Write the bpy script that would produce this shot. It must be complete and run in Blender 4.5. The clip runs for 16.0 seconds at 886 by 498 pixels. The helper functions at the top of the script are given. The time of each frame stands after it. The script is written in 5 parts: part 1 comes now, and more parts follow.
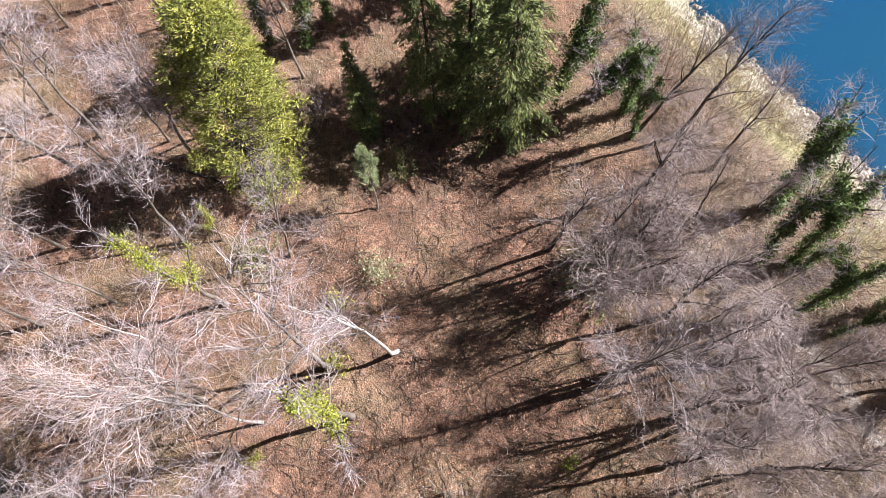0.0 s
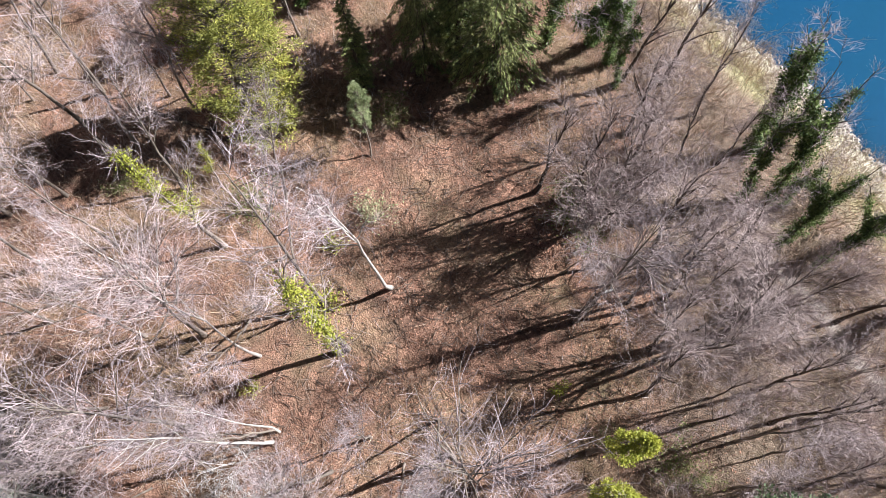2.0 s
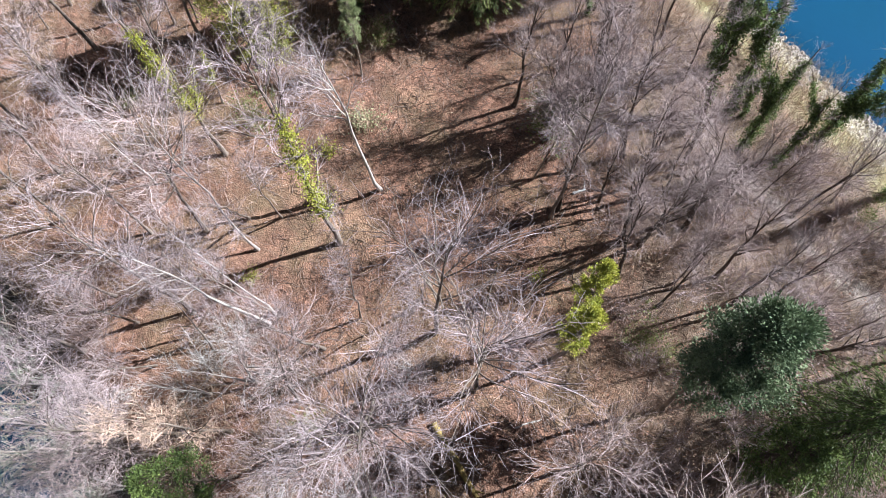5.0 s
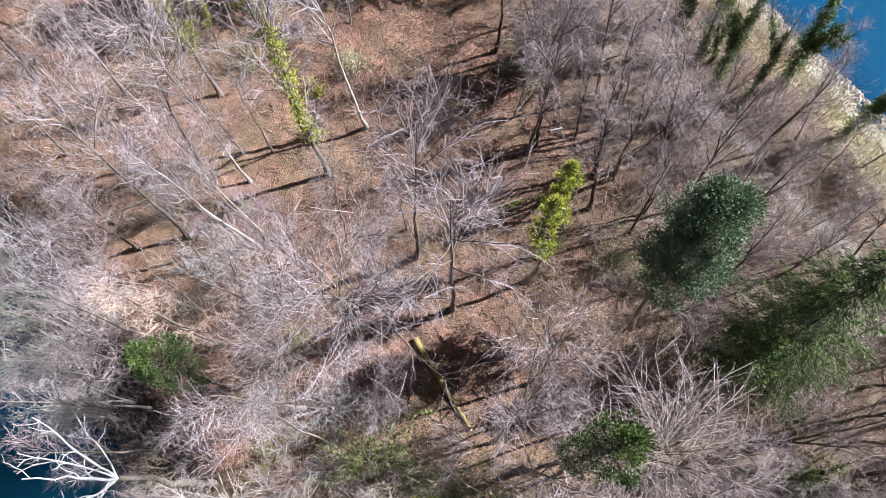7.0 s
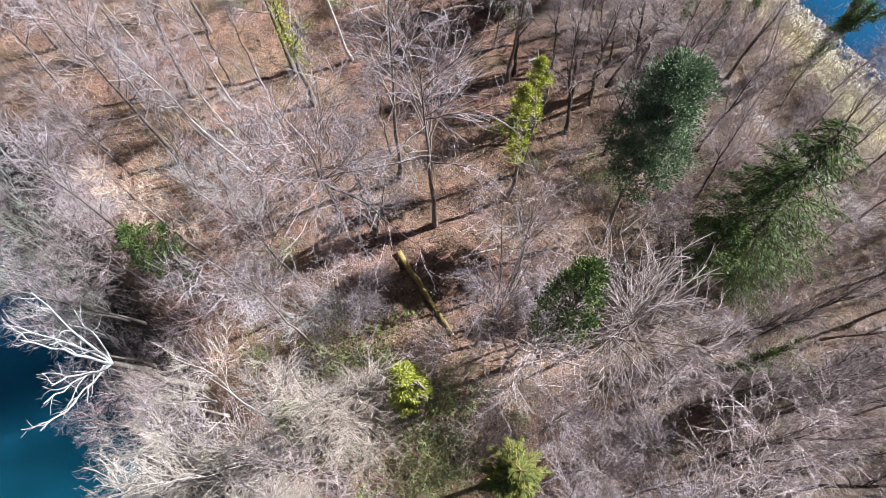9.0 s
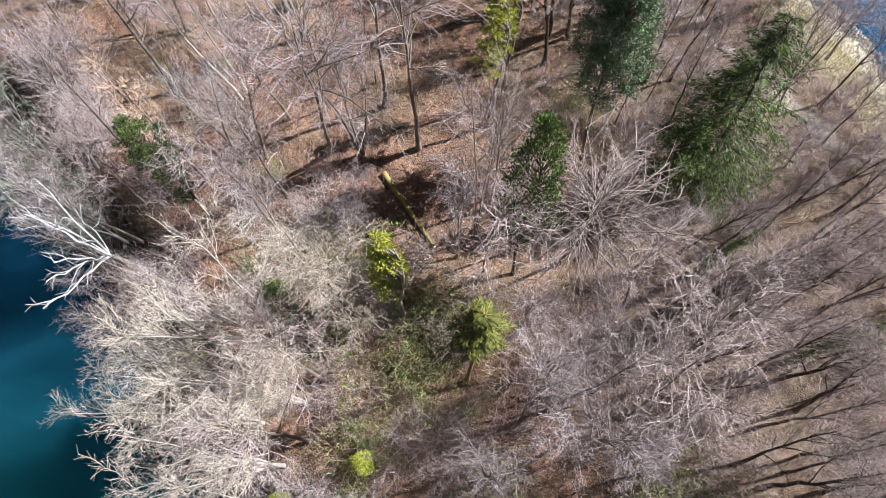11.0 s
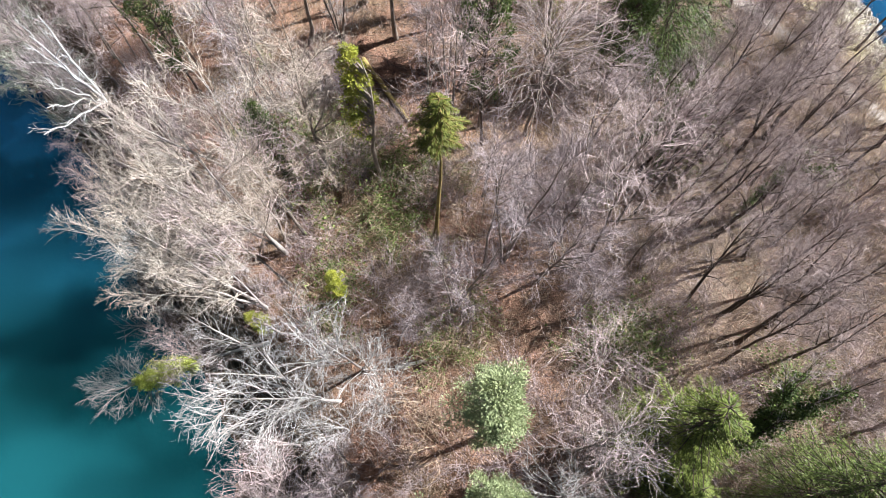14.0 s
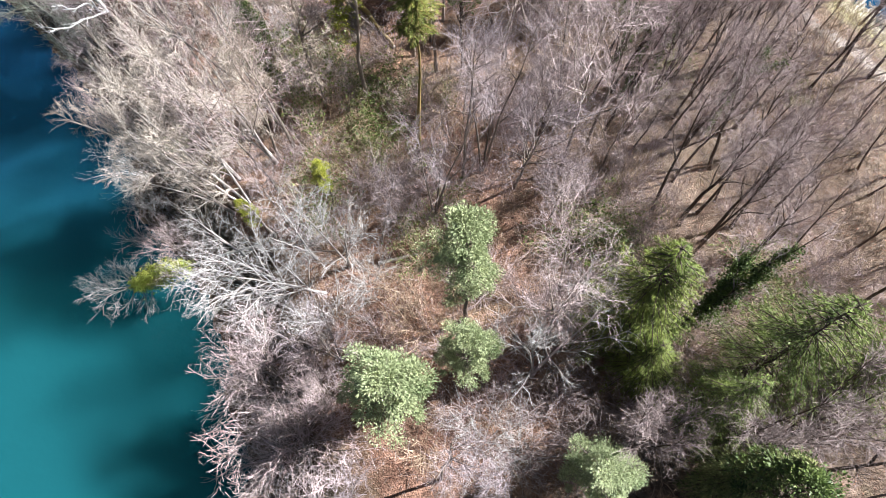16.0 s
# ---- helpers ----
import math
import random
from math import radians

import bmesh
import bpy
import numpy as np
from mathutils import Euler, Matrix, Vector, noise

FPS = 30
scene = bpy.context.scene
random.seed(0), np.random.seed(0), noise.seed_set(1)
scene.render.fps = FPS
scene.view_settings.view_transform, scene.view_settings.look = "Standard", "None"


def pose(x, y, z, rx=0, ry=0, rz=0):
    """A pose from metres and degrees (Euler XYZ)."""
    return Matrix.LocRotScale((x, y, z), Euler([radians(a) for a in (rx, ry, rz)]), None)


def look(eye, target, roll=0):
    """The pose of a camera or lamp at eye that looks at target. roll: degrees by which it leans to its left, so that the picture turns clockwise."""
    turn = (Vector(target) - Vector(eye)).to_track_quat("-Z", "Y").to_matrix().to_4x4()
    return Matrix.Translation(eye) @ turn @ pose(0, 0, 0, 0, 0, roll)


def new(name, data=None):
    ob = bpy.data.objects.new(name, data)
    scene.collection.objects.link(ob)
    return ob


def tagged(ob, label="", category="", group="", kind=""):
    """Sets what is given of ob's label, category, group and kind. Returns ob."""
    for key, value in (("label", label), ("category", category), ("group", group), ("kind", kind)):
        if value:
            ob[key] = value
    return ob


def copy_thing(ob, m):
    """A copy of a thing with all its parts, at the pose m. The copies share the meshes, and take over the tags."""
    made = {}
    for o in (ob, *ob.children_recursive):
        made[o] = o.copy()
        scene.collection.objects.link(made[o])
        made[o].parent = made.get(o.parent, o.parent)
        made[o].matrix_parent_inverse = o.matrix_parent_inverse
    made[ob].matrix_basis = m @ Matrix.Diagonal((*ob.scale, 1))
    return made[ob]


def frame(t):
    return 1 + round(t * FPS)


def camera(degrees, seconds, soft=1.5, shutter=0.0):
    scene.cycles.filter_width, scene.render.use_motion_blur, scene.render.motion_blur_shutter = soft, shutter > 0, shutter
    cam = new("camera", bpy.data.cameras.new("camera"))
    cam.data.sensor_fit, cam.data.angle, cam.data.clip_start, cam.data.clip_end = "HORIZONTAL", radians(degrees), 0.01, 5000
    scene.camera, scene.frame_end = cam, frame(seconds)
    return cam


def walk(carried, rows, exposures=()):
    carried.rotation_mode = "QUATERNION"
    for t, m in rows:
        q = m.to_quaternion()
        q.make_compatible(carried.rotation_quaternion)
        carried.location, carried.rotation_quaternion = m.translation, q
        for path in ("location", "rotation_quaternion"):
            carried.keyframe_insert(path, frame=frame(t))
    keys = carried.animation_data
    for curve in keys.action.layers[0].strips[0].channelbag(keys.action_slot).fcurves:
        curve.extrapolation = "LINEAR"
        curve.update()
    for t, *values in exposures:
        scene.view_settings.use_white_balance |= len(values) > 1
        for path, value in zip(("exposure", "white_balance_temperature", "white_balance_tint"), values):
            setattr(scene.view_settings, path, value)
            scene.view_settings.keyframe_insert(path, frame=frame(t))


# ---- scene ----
cam = camera(70.0, 16.0, soft=0.9)
PATH = [
    (0, look((-0.000, -0.000, 35.660), (0.000, 8.918, 7.016), 0.53)),
    (0.5, look((0.097, -1.193, 35.579), (0.127, 7.987, 7.018), 0.45)),
    (1, look((0.201, -2.413, 35.495), (0.260, 6.995, 7.009), 0.38)),
    (1.5, look((0.306, -3.643, 35.420), (0.391, 5.998, 7.012), 0.33)),
    (2, look((0.377, -4.888, 35.353), (0.474, 4.975, 7.021), 0.32)),
    (2.5, look((0.432, -6.155, 35.296), (0.533, 3.902, 7.032), 0.34)),
    (3, look((0.508, -7.434, 35.264), (0.626, 2.798, 7.064), 0.28)),
    (3.5, look((0.613, -8.735, 35.266), (0.759, 1.632, 7.114), 0.18)),
    (4, look((0.744, -10.029, 35.309), (0.912, 0.465, 7.205), 0.09)),
    (6.5, look((1.936, -16.369, 35.903), (2.085, -5.448, 7.961), 0.44)),
    (7, look((2.170, -17.663, 35.794), (2.342, -6.692, 7.873), 0.39)),
    (7.5, look((2.395, -18.969, 35.636), (2.595, -7.964, 7.728), 0.30)),
    (8, look((2.611, -20.285, 35.486), (2.837, -9.253, 7.589), 0.20)),
    (8.5, look((2.830, -21.613, 35.377), (3.075, -10.563, 7.487), 0.11)),
    (9, look((3.062, -22.954, 35.294), (3.321, -11.903, 7.405), 0.04)),
    (11.5, look((4.243, -29.729, 35.115), (4.492, -18.641, 7.241), -0.09)),
    (12, look((4.476, -31.251, 34.996), (4.729, -20.054, 7.165), -0.13)),
    (12.5, look((4.711, -32.824, 34.848), (4.969, -21.484, 7.075), -0.16)),
    (13, look((4.951, -34.446, 34.662), (5.214, -22.966, 6.946), -0.18)),
    (13.5, look((5.188, -36.083, 34.442), (5.456, -24.457, 6.788), -0.18)),
    (14, look((5.420, -37.735, 34.198), (5.696, -25.964, 6.605), -0.18)),
    (14.5, look((5.660, -39.407, 33.953), (5.951, -27.473, 6.431), -0.17)),
    (15, look((5.898, -41.115, 33.718), (6.204, -28.995, 6.276), -0.14)),
    (15.5, look((6.121, -42.847, 33.493), (6.437, -30.527, 6.141), -0.09)),
    (16, look((6.323, -44.586, 33.277), (6.643, -32.052, 6.022), -0.05)),
]
walk(cam, PATH, [(0, 1.40, 6150, 10), (4, 1.36, 5880, 8.5), (8, 1.36, 5720, 8), (12.5, 1.42, 6080, 6), (16, 1.75, 6000, 7.5)])

# ---- world, sun ----
SUN_AZ, SUN_EL = math.atan2(0.290, 0.957), radians(42)
world = bpy.data.worlds.new("world")
scene.world = world
world.use_nodes = True
sky = world.node_tree.nodes.new("ShaderNodeTexSky")
sky.sky_type, sky.sun_disc = "NISHITA", False
sky.sun_elevation, sky.sun_rotation = SUN_EL, math.pi / 2 - SUN_AZ
back = world.node_tree.nodes["Background"]
back.inputs["Strength"].default_value = 0.012
world.node_tree.links.new(sky.outputs[0], back.inputs["Color"])
sun = new("sun", bpy.data.lights.new("sun", "SUN"))
sun.data.energy, sun.data.angle, sun.data.color = 5.0, radians(0.5), (1.0, 0.965, 0.92)
SUN_DIR = Vector((math.cos(SUN_AZ) * math.cos(SUN_EL), math.sin(SUN_AZ) * math.cos(SUN_EL), math.sin(SUN_EL)))
sun.matrix_world = look(SUN_DIR * 80, (0, 0, 0))

# ---- materials ----


def material(name, low, high, scale=4.0, rough=0.85, bump=0.0, bump_scale=30.0, island=0.0, clear=0.0, per_thing=0.0, stretch=(1, 1, 1)):
    """Two colours mixed by noise at two scales; island and per_thing vary the brightness by piece and by object."""
    m = bpy.data.materials.new(name)
    m.use_nodes = True
    nt = m.node_tree
    n, ln = nt.nodes, nt.links
    bsdf, out = n["Principled BSDF"], n["Material Output"]
    bsdf.inputs["Roughness"].default_value = rough
    bsdf.inputs["Specular IOR Level"].default_value = 0.25
    co = n.new("ShaderNodeTexCoord")
    mp = n.new("ShaderNodeMapping")
    mp.inputs["Scale"].default_value = stretch
    ln.new(co.outputs["Object"], mp.inputs["Vector"])
    big, fine = n.new("ShaderNodeTexNoise"), n.new("ShaderNodeTexNoise")
    big.inputs["Scale"].default_value, fine.inputs["Scale"].default_value = scale, scale * 9
    big.inputs["Detail"].default_value, fine.inputs["Detail"].default_value = 4, 3
    ln.new(mp.outputs[0], big.inputs["Vector"])
    ln.new(mp.outputs[0], fine.inputs["Vector"])
    add = n.new("ShaderNodeMath")
    add.operation = "MULTIPLY_ADD"
    add.inputs[1].default_value = 0.45
    ln.new(fine.outputs["Fac"], add.inputs[0])
    half = n.new("ShaderNodeMath")
    half.operation = "MULTIPLY"
    half.inputs[1].default_value = 0.55
    ln.new(big.outputs["Fac"], half.inputs[0])
    ln.new(half.outputs[0], add.inputs[2])
    ramp = n.new("ShaderNodeValToRGB")
    ramp.color_ramp.elements[0].position, ramp.color_ramp.elements[1].position = 0.36, 0.64
    ramp.color_ramp.elements[0].color, ramp.color_ramp.elements[1].color = (*low, 1), (*high, 1)
    ln.new(add.outputs[0], ramp.inputs[0])
    colour = ramp.outputs[0]
    for amount, node, socket in ((island, "ShaderNodeNewGeometry", "Random Per Island"), (per_thing, "ShaderNodeObjectInfo", "Random")):
        if amount:
            src, rng_, hsv = n.new(node), n.new("ShaderNodeMapRange"), n.new("ShaderNodeHueSaturation")
            rng_.inputs["To Min"].default_value, rng_.inputs["To Max"].default_value = 1 - amount, 1 + amount
            ln.new(src.outputs[socket], rng_.inputs["Value"])
            ln.new(rng_.outputs[0], hsv.inputs["Value"])
            ln.new(colour, hsv.inputs["Color"])
            colour = hsv.outputs[0]
    ln.new(colour, bsdf.inputs["Base Color"])
    if bump:
        tex, b = n.new("ShaderNodeTexNoise"), n.new("ShaderNodeBump")
        tex.inputs["Scale"].default_value, tex.inputs["Detail"].default_value = bump_scale, 4
        ln.new(mp.outputs[0], tex.inputs["Vector"])
        ln.new(tex.outputs["Fac"], b.inputs["Height"])
        b.inputs["Strength"].default_value, b.inputs["Distance"].default_value = bump, 0.05
        ln.new(b.outputs[0], bsdf.inputs["Normal"])
    if clear:
        tr, mix = n.new("ShaderNodeBsdfTranslucent"), n.new("ShaderNodeMixShader")
        ln.new(colour, tr.inputs["Color"])
        mix.inputs[0].default_value = clear
        ln.new(bsdf.outputs[0], mix.inputs[1])
        ln.new(tr.outputs[0], mix.inputs[2])
        ln.new(mix.outputs[0], out.inputs["Surface"])
    return m


BARK = material("bark_grey_brown", (0.12, 0.095, 0.08), (0.30, 0.25, 0.21), 3.0, 0.9, 0.6, 18, per_thing=0.25, stretch=(1, 1, 0.25))
BARK_DARK = material("bark_dark", (0.04, 0.03, 0.024), (0.12, 0.088, 0.07), 3.0, 0.9, 0.6, 18, per_thing=0.2, stretch=(1, 1, 0.25))
BARK_MOSS = material("bark_mossy", (0.16, 0.115, 0.045), (0.33, 0.25, 0.09), 2.0, 0.9, 0.6, 18)
BARK_PALE = material("bark_birch", (0.32, 0.29, 0.265), (0.64, 0.60, 0.56), 2.5, 0.75, 0.3, 25, stretch=(1, 1, 1.6))
BARK_SILVER = material("bark_silver", (0.24, 0.21, 0.19), (0.50, 0.455, 0.43), 2.5, 0.8, 0.3, 25, stretch=(1, 1, 0.4))
WOOD_BLEACHED = material("wood_bleached", (0.34, 0.335, 0.33), (0.60, 0.59, 0.59), 3.0, 0.7, 0.3, 25)
TWIG = material("twig_mauve", (0.25, 0.198, 0.205), (0.48, 0.398, 0.413), 0.6, 0.8, island=0.25, per_thing=0.18)
TWIG_PALE = material("twig_pale", (0.33, 0.31, 0.302), (0.59, 0.56, 0.548), 0.6, 0.75, island=0.2, per_thing=0.12)
TWIG_PINK = material("twig_pink", (0.35, 0.268, 0.262), (0.585, 0.472, 0.466), 0.6, 0.8, island=0.22, per_thing=0.1)
TWIG_CREAM = material("twig_cream", (0.36, 0.30, 0.255), (0.64, 0.55, 0.475), 0.6, 0.8, island=0.2)
TWIG_STRAW = material("twig_straw", (0.29, 0.235, 0.195), (0.50, 0.41, 0.345), 0.6, 0.85, island=0.2)
TWIG_GREEN = material("twig_grey_green", (0.24, 0.26, 0.195), (0.48, 0.50, 0.40), 0.6, 0.8, island=0.2)
TWIG_ORANGE = material("twig_orange", (0.44, 0.31, 0.235), (0.72, 0.53, 0.42), 0.6, 0.8, island=0.2)
TWIG_DARK = material("twig_dark", (0.20, 0.152, 0.148), (0.41, 0.33, 0.32), 0.6, 0.85, island=0.25, per_thing=0.2)
BRAMBLE = material("brush_tan", (0.30, 0.215, 0.15), (0.54, 0.41, 0.30), 0.6, 0.85, island=0.3, per_thing=0.2)
GREEN_SPRUCE = material("needles_spruce", (0.06, 0.09, 0.034), (0.36, 0.38, 0.14), 0.9, 0.6, island=0.35, clear=0.15, per_thing=0.15)
GREEN_YELLOW = material("needles_yellow_green", (0.13, 0.155, 0.042), (0.47, 0.445, 0.105), 0.8, 0.6, island=0.45, clear=0.2)
GREEN_PINE = material("needles_pine", (0.055, 0.09, 0.05), (0.235, 0.30, 0.165), 0.9, 0.55, island=0.3, clear=0.15, per_thing=0.12)
GREEN_PALE = material("needles_pale", (0.19, 0.235, 0.115), (0.44, 0.47, 0.26), 0.9, 0.55, island=0.3, clear=0.2)
GREEN_IVY = material("ivy_leaves", (0.032, 0.06, 0.02), (0.17, 0.22, 0.062), 0.9, 0.45, island=0.4, clear=0.15, per_thing=0.1)
GREEN_BRUSH = material("brush_leaves", (0.07, 0.105, 0.03), (0.25, 0.30, 0.085), 0.9, 0.5, island=0.35, clear=0.15, per_thing=0.15)
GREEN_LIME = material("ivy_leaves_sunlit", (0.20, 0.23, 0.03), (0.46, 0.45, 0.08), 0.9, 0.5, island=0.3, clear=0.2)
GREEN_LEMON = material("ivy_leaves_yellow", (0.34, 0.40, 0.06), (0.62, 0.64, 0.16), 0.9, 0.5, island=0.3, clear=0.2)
LEAF_LITTER = material("fallen_leaves", (0.13, 0.06, 0.038), (0.46, 0.25, 0.17), 0.35, 0.8, island=0.55)
UNDER_TAN = material("dry_stems_tan", (0.27, 0.19, 0.13), (0.56, 0.43, 0.32), 0.3, 0.9, island=0.4)
UNDER_GREY = material("dry_stems_grey", (0.24, 0.19, 0.175), (0.52, 0.44, 0.41), 0.3, 0.9, island=0.4)
STICK = material("fallen_sticks", (0.045, 0.03, 0.024), (0.25, 0.185, 0.15), 0.5, 0.9, island=0.5)
DRY_GRASS = material("dry_grass", (0.36, 0.32, 0.18), (0.66, 0.60, 0.40), 0.4, 0.85, island=0.3)
STONE = material("shore_stone", (0.25, 0.22, 0.195), (0.46, 0.41, 0.37), 2.0, 0.9, 0.4, 20, island=0.25)

# ---- mesh helpers ----
RNG = np.random.default_rng(11)


def mesh_np(name, verts, quads, mats, smooth=False):
    me = bpy.data.meshes.new(name)
    verts, quads = np.asarray(verts, np.float32), np.asarray(quads, np.int32)
    me.vertices.add(len(verts))
    me.vertices.foreach_set("co", verts.ravel())
    me.loops.add(quads.size)
    me.loops.foreach_set("vertex_index", quads.ravel())
    me.polygons.add(len(quads))
    me.polygons.foreach_set("loop_start", np.arange(0, quads.size, 4, dtype=np.int32))
    me.update(calc_edges=True)
    me.validate()
    if smooth:
        me.polygons.foreach_set("use_smooth", np.ones(len(me.polygons), bool))
    me.materials.append(mats)
    return me


class Soup:
    """Collects tubes and leaf blades and turns them into one mesh."""

    def __init__(self):
        self.v, self.q, self.n = [], [], 0

    def add(self, v, q):
        self.v.append(v.reshape(-1, 3))
        self.q.append(q.reshape(-1, 4) + self.n)
        self.n += v.size // 3

    def tubes(self, P, R, sides):
        n, k, _ = P.shape
        T = np.gradient(P, axis=1)
        T /= np.linalg.norm(T, axis=2, keepdims=True) + 1e-9
        mean = T.mean(axis=1)
        ref = np.where(np.abs(mean[:, 2:3]) > 0.75, np.array([[1.0, 0, 0]]), np.array([[0, 0, 1.0]]))
        U = np.cross(T, ref[:, None, :])
        U /= np.linalg.norm(U, axis=2, keepdims=True) + 1e-9
        V = np.cross(T, U)
        a = np.arange(sides) * 2 * np.pi / sides
        ring = P[:, :, None] + R[:, :, None, None] * (np.cos(a)[:, None] * U[:, :, None] + np.sin(a)[:, None] * V[:, :, None])
        idx = np.arange(n * k * sides).reshape(n, k, sides)
        nxt = np.roll(idx, -1, axis=2)
        self.add(ring, np.stack([idx[:, :-1], nxt[:, :-1], nxt[:, 1:], idx[:, 1:]], -1))

    def blades(self, rng, C, A, length, width):
        """Rhombic blades at C that point along A."""
        n = len(C)
        A = A / (np.linalg.norm(A, axis=1, keepdims=True) + 1e-9)
        S = np.cross(A, rng.normal(size=(n, 3)))
        S /= np.linalg.norm(S, axis=1, keepdims=True) + 1e-9
        L, W = (np.asarray(length) * np.ones(n))[:, None] / 2, (np.asarray(width) * np.ones(n))[:, None] / 2
        v = np.stack([C - A * L, C + S * W - A * L * 0.1, C + A * L, C - S * W - A * L * 0.1], 1)
        self.add(v, np.arange(4 * n).reshape(n, 4))

    def strands(self, rng, P, R):
        """Hair-thin crooked twigs along short polylines."""
        n, k, _ = P.shape
        d = P[:, -1] - P[:, 0]
        S = np.cross(d, rng.normal(size=(n, 3)))
        S /= np.linalg.norm(S, axis=1, keepdims=True) + 1e-9
        v = np.stack([P - S[:, None] * R[:, :, None], P + S[:, None] * R[:, :, None]], 2)
        i = np.arange(n * k * 2).reshape(n, k, 2)
        self.add(v, np.stack([i[:, :-1, 0], i[:, :-1, 1], i[:, 1:, 1], i[:, 1:, 0]], -1))

    def mesh(self, name, mat, smooth=False):
        return mesh_np(name, np.concatenate(self.v), np.concatenate(self.q), mat, smooth)


def part(name, soup, mat, parent, label="", smooth=False):
    ob = new(name, soup.mesh(name, mat, smooth))
    ob.parent = parent
    return tagged(ob, label)


def path_at(P, u):
    """Points and directions on polylines P at u (n, m) of their length."""
    k = P.shape[1]
    f = np.clip(u, 0, 0.999) * (k - 1)
    i = f.astype(int)
    w = (f - i)[..., None]
    rows = np.arange(len(P))[:, None]
    a, b = P[rows, i], P[rows, i + 1]
    d = b - a
    return a + d * w, d / (np.linalg.norm(d, axis=2, keepdims=True) + 1e-9), i, w[..., 0]


def grow(rng, start, way, length, k, wander, lift):
    n = len(start)
    out = np.empty((n, k, 3))
    out[:, 0] = start
    step = (length / (k - 1))[:, None]
    for j in range(1, k):
        out[:, j] = out[:, j - 1] + way * step
        way = way + rng.normal(size=(n, 3)) * wander
        way[:, 2] += lift
        way /= np.linalg.norm(way, axis=1, keepdims=True)
    return out


def sprout(rng, P, R, m, u0, u1, angle, spread, length, k, wander, lift, thick, thin, short=0.5, cup=0.0):
    """m shoots on each polyline, between u0 and u1 of its length. cup turns shoots upwards."""
    n = len(P)
    u = u0 + (u1 - u0) * (np.arange(m)[None] + rng.random((n, m))) / m
    pos, tan, i, w = path_at(P, u)
    rows = np.arange(n)[:, None]
    r = R[rows, i] * (1 - w) + R[rows, np.minimum(i + 1, R.shape[1] - 1)] * w
    side = np.cross(tan, rng.normal(size=(n, m, 3)))
    side /= np.linalg.norm(side, axis=2, keepdims=True) + 1e-9
    a = np.radians(angle + rng.normal(size=(n, m, 1)) * spread)
    way = np.cos(a) * tan + np.sin(a) * side
    way[..., 2] += cup
    way = way.reshape(-1, 3)
    way /= np.linalg.norm(way, axis=1, keepdims=True)
    L = (length * (1 - short * (u - u0) / max(u1 - u0, 1e-6)) * rng.uniform(0.6, 1.25, (n, m))).ravel()
    Q = grow(rng, pos.reshape(-1, 3), way, L, k, wander, lift)
    r0 = np.minimum(r.ravel() * 0.75, thick)
    S = r0[:, None] + (np.minimum(thin, r0) - r0)[:, None] * np.linspace(0, 1, k)[None]
    return Q, S


def trunk_line(rng, height, radius, k=9, bend=0.02, tip=0.12):
    z = np.linspace(-0.25, height, k)
    P = np.zeros((1, k, 3))
    P[0, :, 2] = z
    drift = np.cumsum(rng.normal(size=(k, 2)) * height * bend, axis=0)
    drift -= np.linspace(0, 1, k)[:, None] * drift[-1]
    P[0, :, :2] = drift - drift[0]
    u = np.linspace(0, 1, k)
    R = radius * (1 - (1 - tip) * u ** 0.9)
    R[0] *= 1.45
    return P, R[None]


def anchor(name):
    ob = new(name)
    ob.empty_display_size = 0.3
    return ob


# ---- kinds of tree ----


